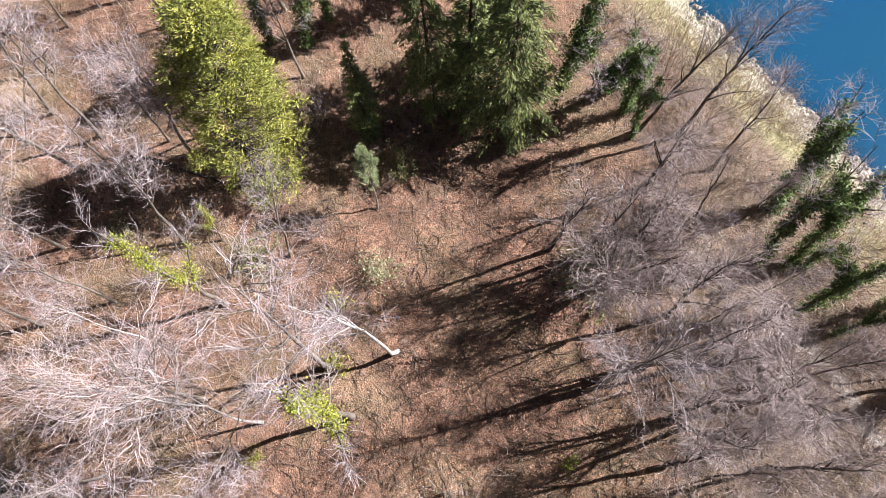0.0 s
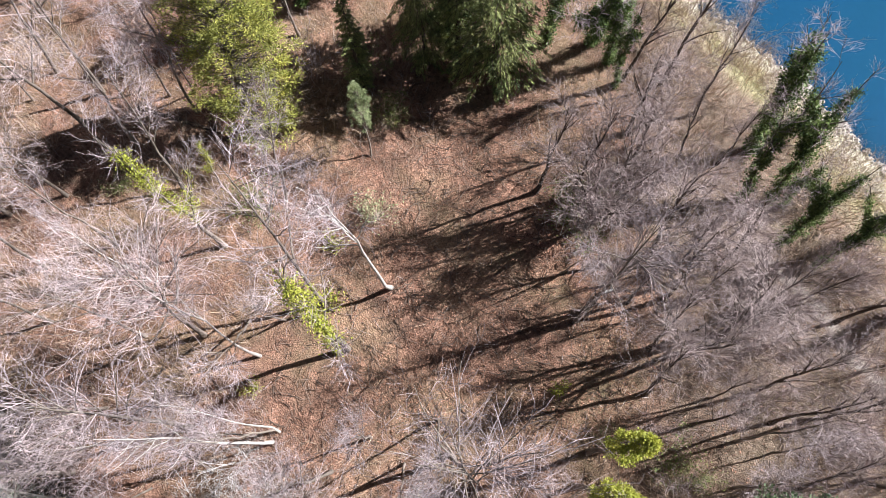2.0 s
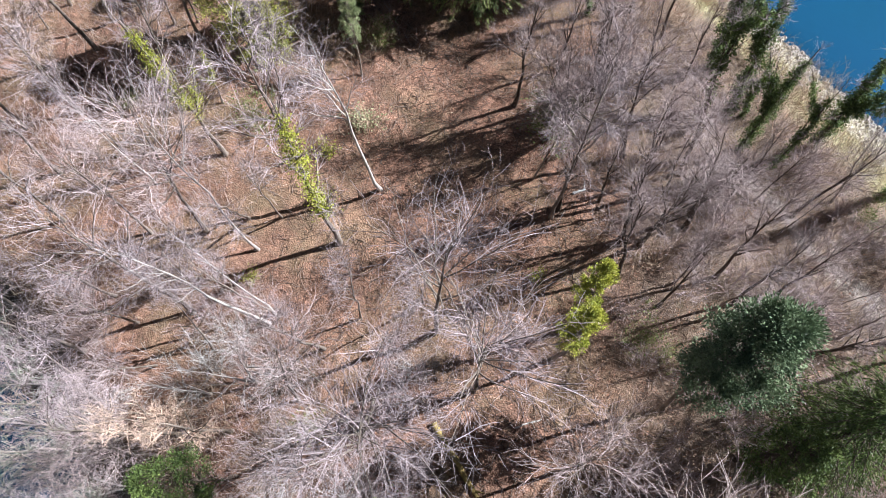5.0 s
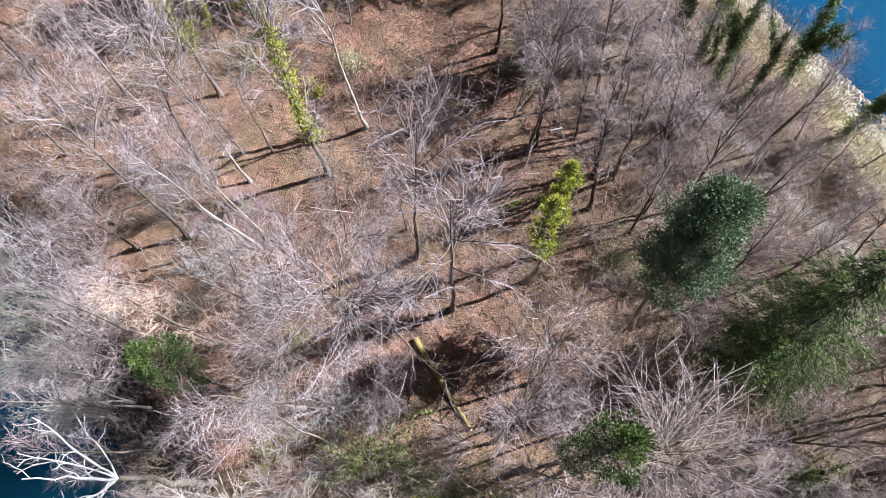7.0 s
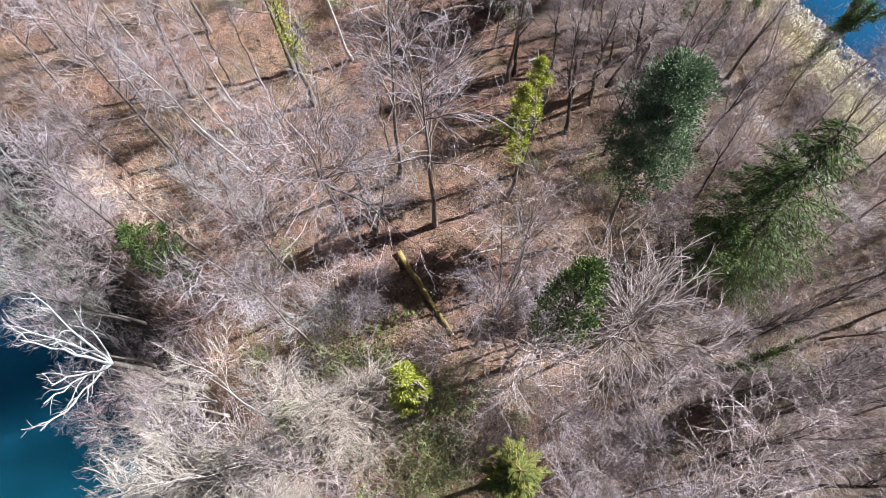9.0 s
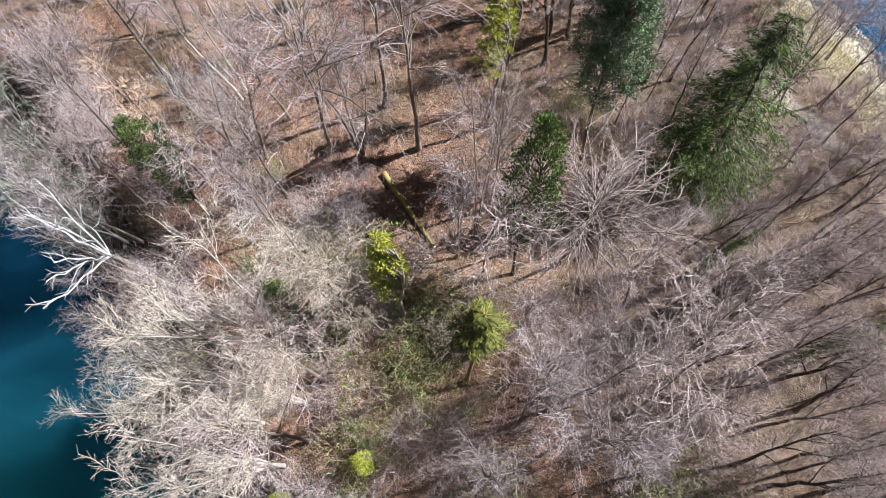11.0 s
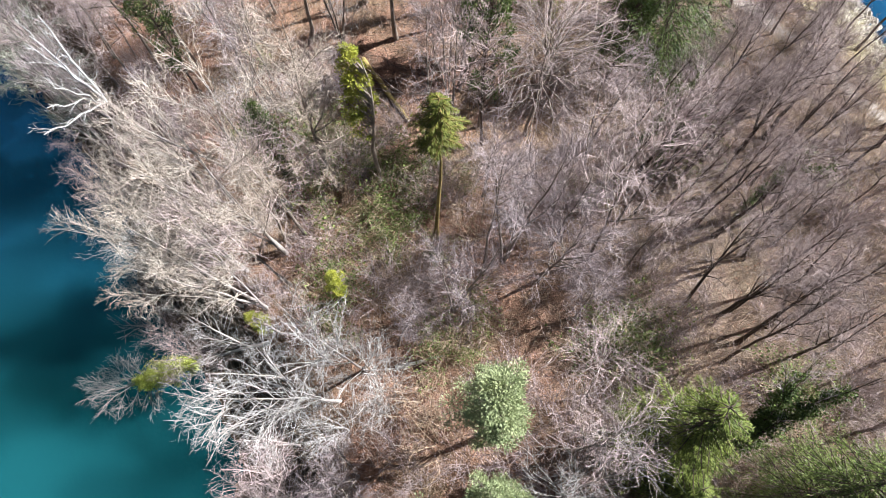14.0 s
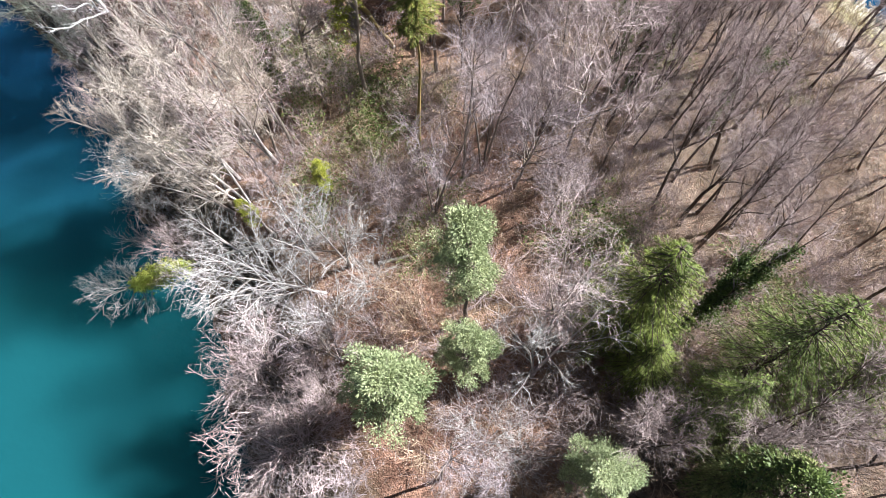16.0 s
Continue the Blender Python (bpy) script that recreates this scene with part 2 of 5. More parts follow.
def bare_tree(seed, name="bare_tree", height=14.0, radius=0.14, fork=0.35, limbs=14, limb=4.6, limb_angle=38, branches=8, twigs=7,
              bark=BARK, twig=TWIG, lift=0.04, droop=0.0, twig_len=0.95, bend=0.006, stems=1, splay=0.0, fine=0.0072, label="", cup=0.12, extra=7, wander=0.12, category="tree", limb_tip=0.014, branch_r=0.017, twig_angle=44, tk=3):
    """A leafless tree of its own height, upright, with its foot at the origin."""
    rng = np.random.default_rng(seed)
    root = anchor(name)
    tips = Soup()
    for s in range(stems):
        P, R = trunk_line(rng, height * rng.uniform(0.82, 1.0) if s else height, radius * (0.8 if s else 1), bend=bend)
        if stems > 1:
            a = 2 * np.pi * (s + rng.random() * 0.6) / stems
            z = P[0, :, 2].clip(0) / height
            P[0, :, 0] += np.cos(a) * splay * z ** 1.2 * height
            P[0, :, 1] += np.sin(a) * splay * z ** 1.2 * height
        wood = Soup()
        wood.tubes(P, R, 8)
        stem = part("trunk", wood, bark, root, smooth=True)
        A, RA = sprout(rng, P, R, max(3, limbs // stems), fork, 0.985, limb_angle, 9, limb, 6, wander, lift, radius * 0.48, limb_tip, 0.5, cup)
        for i in range(len(A)):
            wood = Soup()
            wood.tubes(A[i:i + 1], RA[i:i + 1], 3)
            part("limb", wood, bark, stem, smooth=True)
        B, RB = sprout(rng, A, RA, branches, 0.12, 1.0, 50, 15, limb * 0.46, 4, wander * 1.4, lift * 0.4 - droop * 0.5, branch_r, branch_r * 0.35, 0.35, 0.12)
        (tips.tubes(B, RB, 3) if branch_r > 0.02 else tips.strands(rng, B, RB))
        C, RC = sprout(rng, B, RB, twigs, 0.08, 1.0, twig_angle, 15, twig_len, tk, 0.22, lift * 0.4 - droop, fine, fine * 0.5, 0.3, 0.08)
        tips.strands(rng, C, RC)
        D, RD = sprout(rng, A, RA, extra, 0.2, 1.0, 46, 14, twig_len * 1.2, 3, 0.22, lift * 0.4 - droop, fine, fine * 0.5, 0.2, 0.08)
        tips.strands(rng, D, RD)
        E, RE = sprout(rng, C[::2], RC[::2], 1, 0.25, 0.8, 42, 14, twig_len * 0.5, 2, 0.1, 0.0, fine * 0.7, fine * 0.35, 0.2, 0.05)
        tips.strands(rng, E, RE)
    tagged(part("crown", tips, twig, root), kind="stuff")
    root["tall"] = height
    return tagged(root, label or "leafless grey-brown tree with fine bare twigs", category)


def spruce(seed, name="spruce", height=15.0, spread=3.0, low=0.08, needles=GREEN_SPRUCE, bark=BARK_DARK, whorls=26, droop=0.16, label="", full=0.9, blade=0.28, stem=0.014, m=120, power=0.75):
    rng = np.random.default_rng(seed)
    root = anchor(name)
    wood, leaf = Soup(), Soup()
    P, R = trunk_line(rng, height, height * stem, bend=0.004, tip=0.1)
    wood.tubes(P, R, 7)
    u = np.repeat(np.linspace(low, 0.985, whorls), 8)
    u = np.clip(u + rng.normal(size=u.size) * 0.012, low, 0.99)
    a = rng.uniform(0, 2 * np.pi, u.size)
    L = spread * ((1 - u) ** power * full + 0.06) * rng.uniform(0.65, 1.2, u.size) * np.minimum(1, 0.55 + (u - low) * 3)
    start, _, _, _ = path_at(P, u[None])
    way = np.stack([np.cos(a), np.sin(a), 0.25 - 0.1 * np.ones_like(a)], 1)
    B = grow(rng, start[0], way, L, 6, 0.07, -droop)
    wood.tubes(B, np.linspace(0.03, 0.008, 6)[None].repeat(len(B), 0), 3)
    uu = 0.12 + 0.88 * rng.random((len(B), m)) ** 0.8
    pos, tan, _, _ = path_at(B, uu)
    side = np.cross(tan, np.array([0, 0, 1.0])) * np.where(rng.random((len(B), m, 1)) < 0.5, -1, 1)
    d = tan * 0.8 + side * rng.uniform(0.3, 1.1, (len(B), m, 1)) + np.array([0, 0, -0.25]) + rng.normal(size=pos.shape) * 0.18
    pos = pos + side * (np.abs(rng.normal(size=uu.shape)) * 0.17 * L[:, None] * (1.05 - uu))[..., None]
    ln_ = (blade * (0.5 + 0.8 * rng.random((len(B), m))) * (1.15 - 0.5 * uu)).ravel()
    d = d.reshape(-1, 3)
    d /= np.linalg.norm(d, axis=1, keepdims=True)
    keep = rng.random(len(d)) < np.repeat(np.clip(L / spread * 1.6, 0.25, 1), m)
    leaf.blades(rng, (pos.reshape(-1, 3) + d * ln_[:, None] * 0.45)[keep], d[keep], ln_[keep], ln_[keep] * 0.25)
    part("trunk", wood, bark, root, smooth=True)
    tagged(part("crown", leaf, needles, root), kind="stuff")
    root["tall"] = height
    return tagged(root, label or "dark green spruce with layered drooping boughs", "conifer")


def clump_tree(seed, name="pine", height=15.0, spread=2.4, low=0.35, needles=GREEN_PINE, bark=BARK, clumps=170, per=60, blade=0.26, width=0.3, lump=0.55, label="", category="conifer", top=0.75, lobes=0.28):
    """A tree whose crown is many tufts on a lumpy egg, with gaps."""
    rng = np.random.default_rng(seed)
    root = anchor(name)
    wood, leaf = Soup(), Soup()
    P, R = trunk_line(rng, height * 0.96, height * 0.012, bend=0.012, tip=0.15)
    wood.tubes(P, R, 7)
    z = rng.random(clumps) ** 0.7
    a = rng.uniform(0, 2 * np.pi, clumps)
    prof = np.sin(np.pi * np.clip(z * 0.86 + 0.12, 0, 1)) ** top
    lobe = 1 + lobes * np.sin(3 * a + seed + z * 7) + 0.16 * np.sin(5 * a - z * 11)
    r = spread * prof * lobe * rng.uniform(0.35, 1.05, clumps) ** 0.5
    C = np.stack([np.cos(a) * r, np.sin(a) * r, height * (low + (1 - low) * z)], 1)
    foot, _, _, _ = path_at(P, np.clip(C[None, :, 2] / height - 0.07, 0.03, 0.98))
    mid = (foot[0] + C) / 2 + np.array([0, 0, -0.12])
    wood.tubes(np.stack([foot[0], mid, C], 1), np.array([[0.035, 0.022, 0.008]]).repeat(clumps, 0), 3)
    size = lump * rng.uniform(0.55, 1.25, clumps)
    o = rng.normal(size=(clumps, per, 3))
    o /= np.linalg.norm(o, axis=2, keepdims=True)
    o *= rng.random((clumps, per, 1)) ** 0.45 * np.array([1, 1, 0.62])
    pos = (C[:, None] + o * size[:, None, None]).reshape(-1, 3)
    out = np.stack([np.cos(a), np.sin(a), 0 * a], 1)
    d = (o * 1.2 + out[:, None] * 0.3 + np.array([0, 0, 0.35])).reshape(-1, 3) + rng.normal(size=pos.shape) * 0.25
    ln_ = blade * rng.uniform(0.6, 1.3, len(pos))
    leaf.blades(rng, pos, d, ln_, ln_ * width)
    part("trunk", wood, bark, root, smooth=True)
    tagged(part("crown", leaf, needles, root), kind="stuff")
    root["tall"] = height
    return tagged(root, label or "blue-green pine with a rounded tufted crown", category)


def ivy_tree(seed, name="ivy_clad_tree", height=14.0, radius=0.16, ivy_low=0.02, ivy_high=0.8, ivy_r=0.75, leaves=GREEN_IVY, bark=BARK_DARK, twig=TWIG, clumps=90, per=48, limbs=7, limb=2.6, shoots=6,
             leaf=0.15, leaders=3, limb_from=0.35, limb_angle=42, fine=0.009, droop=0.0, label=""):
    """A bare tree with a few upright leaders; ragged clumps of ivy wrap the trunk and the lower part of the leaders."""
    rng = np.random.default_rng(seed)
    root = anchor(name)
    wood, mid, ivy = Soup(), Soup(), Soup()
    P, R = trunk_line(rng, height, radius, bend=0.008)
    wood.tubes(P, R, 7)
    stem = part("trunk", wood, bark, root, smooth=True)
    lines = [P]
    A, RA = sprout(rng, P, R, limbs, limb_from, 0.98, limb_angle, 12, limb, 6, 0.14, 0.10 - droop, radius * 0.45, 0.015, 0.4, 0.2 - droop)
    arms = [(A, RA)]
    if leaders:
        Q, RQ = sprout(rng, P, R, leaders, 0.28, 0.62, 24, 6, height * 0.42, 7, 0.07, 0.09, radius * 0.6, 0.02, 0.25, 0.15)
        arms.append((Q, RQ))
        lines += [Q[i:i + 1] for i in range(leaders)]
        A2, RA2 = sprout(rng, Q, RQ, 4, 0.45, 1.0, 34, 10, limb * 0.8, 6, 0.14, 0.08, radius * 0.3, 0.012, 0.3, 0.15)
        arms.append((A2, RA2))
        A, RA = np.concatenate([A, A2]), np.concatenate([RA, RA2])
    for lines_, radii in arms:
        for i in range(len(lines_)):
            wood = Soup()
            wood.tubes(lines_[i:i + 1], radii[i:i + 1], 4)
            part("limb", wood, bark, stem, smooth=True)
    B, RB = sprout(rng, A, RA, shoots, 0.25, 1.0, 42, 14, limb * 0.45, 4, 0.18, 0.05 - droop, 0.02, 0.008, 0.3, 0.1)
    mid.tubes(B, RB, 3)
    C, RC = sprout(rng, B, RB, 6, 0.15, 1.0, 42, 14, 0.7, 3, 0.2, 0.03 - droop, fine, fine * 0.45, 0.3, 0.1)
    mid.strands(rng, C, RC)
    for i, line in enumerate(lines):
        n = clumps if i == 0 else clumps // 3
        u = ivy_low + (ivy_high - ivy_low) * rng.random(n) if i == 0 else 0.8 * rng.random(n) ** 1.2
        pos, tan, _, _ = path_at(line, u[None])
        v = (u - u.min()) / (np.ptp(u) + 1e-6)
        swell = (0.35 + 0.8 * np.sin(np.pi * np.clip(v * 0.85 + 0.1, 0, 1))) * (0.7 + 0.5 * np.sin(v * 17 + seed + i) ** 2) * (1.0 if i == 0 else 0.65)
        off = np.cross(tan[0], rng.normal(size=(n, 3)))
        off /= np.linalg.norm(off, axis=1, keepdims=True)
        c = pos[0] + off * (ivy_r * swell * rng.random(n) ** 0.6)[:, None]
        o = rng.normal(size=(n, per, 3)) * np.array([0.17, 0.17, 0.24]) * rng.uniform(0.6, 1.3, (n, 1, 1))
        q = (c[:, None] + o).reshape(-1, 3)
        d = (o * 3 + off[:, None] * 0.5 + np.array([0, 0, -0.3])).reshape(-1, 3) + rng.normal(size=q.shape) * 0.5
        size = leaf * rng.uniform(0.6, 1.3, len(q))
        ivy.blades(rng, q, d, size, size * 0.75)
    tagged(part("crown", mid, twig, root), kind="stuff")
    tagged(part("ivy", ivy, leaves, root, "climbing ivy leaves"), kind="stuff")
    root["tall"] = height
    return tagged(root, label or "bare tree with a trunk wrapped in green ivy", "tree")


def brush(seed, name="shrub", height=2.4, spread=1.5, stems=18, twig=BRAMBLE, arch=0.10, shoots=6, label="", leaves=None, count=0, tw=0.5, fork=3, category="shrub"):
    rng = np.random.default_rng(seed)
    root = anchor(name)
    cane = Soup()
    a = rng.uniform(0, 2 * np.pi, stems)
    st = np.stack([np.cos(a), np.sin(a), 0 * a], 1) * rng.random((stems, 1)) * spread * 0.35
    st[:, 2] = -0.1
    way = np.stack([np.cos(a) * spread / height, np.sin(a) * spread / height, np.ones(stems)], 1) * np.array([0.8, 0.8, 1]) + rng.normal(size=(stems, 3)) * 0.18
    way /= np.linalg.norm(way, axis=1, keepdims=True)
    A = grow(rng, st, way, height * rng.uniform(0.6, 1.15, stems), 5, 0.13, -arch)
    RA = np.linspace(0.016, 0.006, 5)[None].repeat(stems, 0)
    cane.strands(rng, A, RA)
    B, RB = sprout(rng, A, RA, shoots, 0.15, 1.0, 42, 18, height * 0.38, 3, 0.18, 0.02, 0.012, 0.006, 0.3, 0.1)
    cane.strands(rng, B, RB)
    C, RC = sprout(rng, B, RB, fork, 0.2, 1.0, 46, 18, height * tw * 0.5, 2, 0.2, 0.0, 0.009, 0.005, 0.3, 0.1)
    cane.strands(rng, C, RC)
    tagged(part("thicket", cane, twig, root), kind="stuff")
    if leaves:
        leaf = Soup()
        pos = np.concatenate([B.reshape(-1, 3), C.reshape(-1, 3)])
        pos = pos[rng.integers(0, len(pos), count)] + rng.normal(size=(count, 3)) * 0.12
        s = rng.uniform(0.07, 0.16, count)
        leaf.blades(rng, pos, rng.normal(size=(count, 3)) + np.array([0, 0, 0.5]), s, s * 0.6)
        tagged(part("foliage", leaf, leaves, root), kind="stuff")
    root["tall"] = height
    return tagged(root, label or "tangled leafless tan shrub on the leaf litter", category)


def log(x0, y0, x1, y1, radius, mat, label, z0=None, z1=None, stubs=3, seed=0, name="fallen_log"):
    """A lying trunk with a few broken stubs; its ends are given on the plan."""
    rng = np.random.default_rng(seed)
    root = anchor(name)
    a = np.array([x0, y0, float(ground_z(x0, y0)) + radius * 0.7 if z0 is None else z0])
    b = np.array([x1, y1, float(ground_z(x1, y1)) + radius * 0.7 if z1 is None else z1])
    root.location = Vector(a)
    k = 9
    u = np.linspace(0, 1, k)[:, None]
    P = (b - a) * u + rng.normal(size=(k, 3)) * np.array([0.02, 0.02, 0.012])
    R = radius * (1.0 - 0.45 * u[:, 0])
    body = Soup()
    body.tubes(P[None], R[None], 9)
    ends = Soup()
    for i, w in ((0, -0.02), (-1, 0.02)):
        c = P[i] + (b - a) / np.linalg.norm(b - a) * w
        ends.tubes(np.stack([P[i], c, c])[None], np.array([[R[i], R[i] * 0.9, 0.001]]), 9)
    part("trunk", body, mat, root, smooth=True)
    part("cut_end", ends, BARK_PALE, root)
    for _ in range(stubs):
        Q, S = sprout(rng, P[None], R[None], 1, 0.25, 0.95, 60, 10, 0.9, 4, 0.15, 0.1, radius * 0.35, 0.012, 0.2, 0.3)
        stub = Soup()
        stub.tubes(Q, S, 5)
        part("stub", stub, mat, root, smooth=True)
    return tagged(root, label, "log")


# ---- ground and water ----
WATER_Z = -5.5


def shore_west(y):
    return np.interp(y, [-120, -60, -42, -35, -29, -24, -19, -14, -7, 10, 60, 200], [6, 0, -5.2, -7, -9.6, -14.5, -15.8, -19, -25, -42, -70, -160])


def shore_east(y):
    return np.interp(y, [-200, -60, -6, 3, 7.5, 12, 17, 22, 28.7, 33, 60, 200], [150, 72, 42.5, 39.3, 37.2, 34.4, 31.3, 28.2, 22.4, 19.8, 6, -60])


def ground_z(x, y):
    x, y = np.asarray(x, float), np.asarray(y, float)
    w = np.clip((x - shore_west(y)) / 9.0, -1, 1)
    e = np.clip((shore_east(y) - x) / 13.0, -1, 1)
    d = np.minimum(w, e)
    s = np.clip(d, 0, 1)
    s = s * s * (3 - 2 * s)
    z = WATER_Z - 0.05 + (0 - WATER_Z + 0.05) * s + np.minimum(d, 0) * 4
    near = np.clip((60 - np.abs(x)) / 20, 0, 1) * np.clip((70 - np.abs(y)) / 20, 0, 1)
    return z + near * (0.10 * np.sin(x * 0.9 + 1.3 * np.sin(y * 0.5)) * np.sin(y * 0.8 + np.sin(x * 0.4)) + 0.05 * np.sin(x * 2.7 + y * 1.9) + 0.04 * np.sin(x * 4.3 - y * 3.1))


def ground_material():
    m = bpy.data.materials.new("leaf_covered_soil")
    m.use_nodes = True
    n, ln = m.node_tree.nodes, m.node_tree.links
    bsdf = n["Principled BSDF"]
    bsdf.inputs["Roughness"].default_value = 0.95
    bsdf.inputs["Specular IOR Level"].default_value = 0.15
    co = n.new("ShaderNodeTexCoord")

    def noise_at(scale, detail=5):
        t = n.new("ShaderNodeTexNoise")
        t.inputs["Scale"].default_value, t.inputs["Detail"].default_value = scale, detail
        ln.new(co.outputs["Object"], t.inputs["Vector"])
        return t.outputs["Fac"]

    def ramp(src, a, b, lo, hi):
        r = n.new("ShaderNodeValToRGB")
        r.color_ramp.elements[0].position, r.color_ramp.elements[1].position = lo, hi
        r.color_ramp.elements[0].color, r.color_ramp.elements[1].color = (*a, 1), (*b, 1)
        ln.new(src, r.inputs[0])
        return r.outputs[0]

    def mix(fac, a, b, kind="MIX"):
        x = n.new("ShaderNodeMix")
        x.data_type, x.blend_type = "RGBA", kind
        for s, v in ((x.inputs[0], fac), (x.inputs[6], a), (x.inputs[7], b)):
            if isinstance(v, (int, float)):
                s.default_value = v
            else:
                ln.new(v, s)
        return x.outputs[2]

    leaf = n.new("ShaderNodeTexVoronoi")
    leaf.inputs["Scale"].default_value = 14.0
    ln.new(co.outputs["Object"], leaf.inputs["Vector"])
    sep = n.new("ShaderNodeSeparateColor")
    ln.new(leaf.outputs["Color"], sep.inputs[0])
    litter = ramp(sep.outputs[0], (0.075, 0.036, 0.025), (0.52, 0.295, 0.21), 0.0, 1.0)
    soil = ramp(noise_at(2.6, 8), (0.085, 0.042, 0.029), (0.52, 0.30, 0.215), 0.34, 0.66)
    base = mix(0.55, soil, litter)
    blot = ramp(noise_at(0.55, 7), (1, 1, 1), (0, 0, 0), 0.42, 0.61)
    dim = n.new("ShaderNodeMath")
    dim.operation = "MULTIPLY"
    dim.inputs[1].default_value = 0.85
    ln.new(blot, dim.inputs[0])
    base = mix(dim.outputs[0], base, ramp(noise_at(5.0, 5), (0.05, 0.03, 0.022), (0.24, 0.145, 0.105), 0.3, 0.7))
    patch = ramp(noise_at(0.16, 4), (0, 0, 0), (1, 1, 1), 0.45, 0.62)
    grass = ramp(noise_at(6.0, 5), (0.14, 0.115, 0.06), (0.40, 0.32, 0.19), 0.3, 0.7)
    half = n.new("ShaderNodeMath")
    half.operation = "MULTIPLY"
    half.inputs[1].default_value = 0.35
    ln.new(patch, half.inputs[0])
    base = mix(half.outputs[0], base, grass)
    # grey-brown earth and old grass under the eastern trees
    pos = n.new("ShaderNodeSeparateXYZ")
    ln.new(co.outputs["Object"], pos.inputs[0])
    drift = n.new("ShaderNodeMath")
    drift.operation = "MULTIPLY_ADD"
    drift.inputs[1].default_value = 9.0
    ln.new(noise_at(0.22, 4), drift.inputs[0])
    ln.new(pos.outputs["X"], drift.inputs[2])
    east = n.new("ShaderNodeMapRange")
    east.inputs["From Min"].default_value, east.inputs["From Max"].default_value = 13.0, 21.0
    east.inputs["To Max"].default_value = 0.75
    ln.new(drift.outputs[0], east.inputs["Value"])
    base = mix(east.outputs[0], base, ramp(noise_at(2.2, 6), (0.085, 0.064, 0.05), (0.29, 0.225, 0.175), 0.3, 0.7))
    # a trodden pale path along the eastern bank, broken by litter
    line = n.new("ShaderNodeVectorMath")
    line.operation = "DOT_PRODUCT"
    line.inputs[1].default_value = (0.82, 0.573, 0.0)
    ln.new(co.outputs["Object"], line.inputs[0])
    sway = n.new("ShaderNodeMath")
    sway.operation = "MULTIPLY_ADD"
    sway.inputs[1].default_value = 2.6
    ln.new(noise_at(0.35, 5), sway.inputs[0])
    ln.new(line.outputs["Value"], sway.inputs[2])
    off = n.new("ShaderNodeMath")
    off.operation = "SUBTRACT"
    off.inputs[1].default_value = 21.2
    ln.new(sway.outputs[0], off.inputs[0])
    away = n.new("ShaderNodeMath")
    away.operation = "ABSOLUTE"
    ln.new(off.outputs[0], away.inputs[0])
    trod = n.new("ShaderNodeMapRange")
    trod.inputs["From Min"].default_value, trod.inputs["From Max"].default_value = 0.75, 0.35
    trod.inputs["To Max"].default_value = 0.6
    ln.new(away.outputs[0], trod.inputs["Value"])
    south, run = n.new("ShaderNodeMapRange"), n.new("ShaderNodeMath")
    south.inputs["From Min"].default_value, south.inputs["From Max"].default_value = 9.0, 6.0
    ln.new(pos.outputs["Y"], south.inputs["Value"])
    run.operation = "MULTIPLY"
    ln.new(trod.outputs[0], run.inputs[0])
    ln.new(south.outputs[0], run.inputs[1])
    base = mix(run.outputs[0], base, ramp(noise_at(4.0, 6), (0.30, 0.255, 0.235), (0.58, 0.52, 0.48), 0.3, 0.7))
    # sand and dry grass take over on the bank below the trees
    wob = n.new("ShaderNodeMath")
    wob.operation = "MULTIPLY_ADD"
    wob.inputs[1].default_value = 2.5
    ln.new(noise_at(0.5, 4), wob.inputs[0])
    ln.new(pos.outputs["Z"], wob.inputs[2])
    bank = n.new("ShaderNodeMapRange")
    bank.inputs["From Min"].default_value, bank.inputs["From Max"].default_value = 1.0, -0.5
    ln.new(wob.outputs[0], bank.inputs["Value"])
    side = n.new("ShaderNodeMapRange")
    side.inputs["From Min"].default_value, side.inputs["From Max"].default_value = 0.0, 6.0
    ln.new(pos.outputs["X"], side.inputs["Value"])
    grassy = ramp(noise_at(1.6, 6), (0.17, 0.15, 0.075), (0.40, 0.355, 0.21), 0.35, 0.65)
    earth = ramp(noise_at(1.9, 6), (0.07, 0.05, 0.035), (0.20, 0.15, 0.11), 0.35, 0.65)
    base = mix(bank.outputs[0], base, mix(side.outputs[0], earth, grassy))
    strand = n.new("ShaderNodeMapRange")
    strand.inputs["From Min"].default_value, strand.inputs["From Max"].default_value = -3.0, -3.7
    ln.new(wob.outputs[0], strand.inputs["Value"])
    base = mix(strand.outputs[0], base, mix(side.outputs[0], earth, ramp(noise_at(3.0, 6), (0.34, 0.30, 0.24), (0.62, 0.57, 0.48), 0.35, 0.65)))
    ln.new(base, bsdf.inputs["Base Color"])
    b = n.new("ShaderNodeBump")
    b.inputs["Strength"].default_value, b.inputs["Distance"].default_value = 1.0, 0.16
    ln.new(noise_at(12.0, 8), b.inputs["Height"])
    ln.new(b.outputs[0], bsdf.inputs["Normal"])
    return m


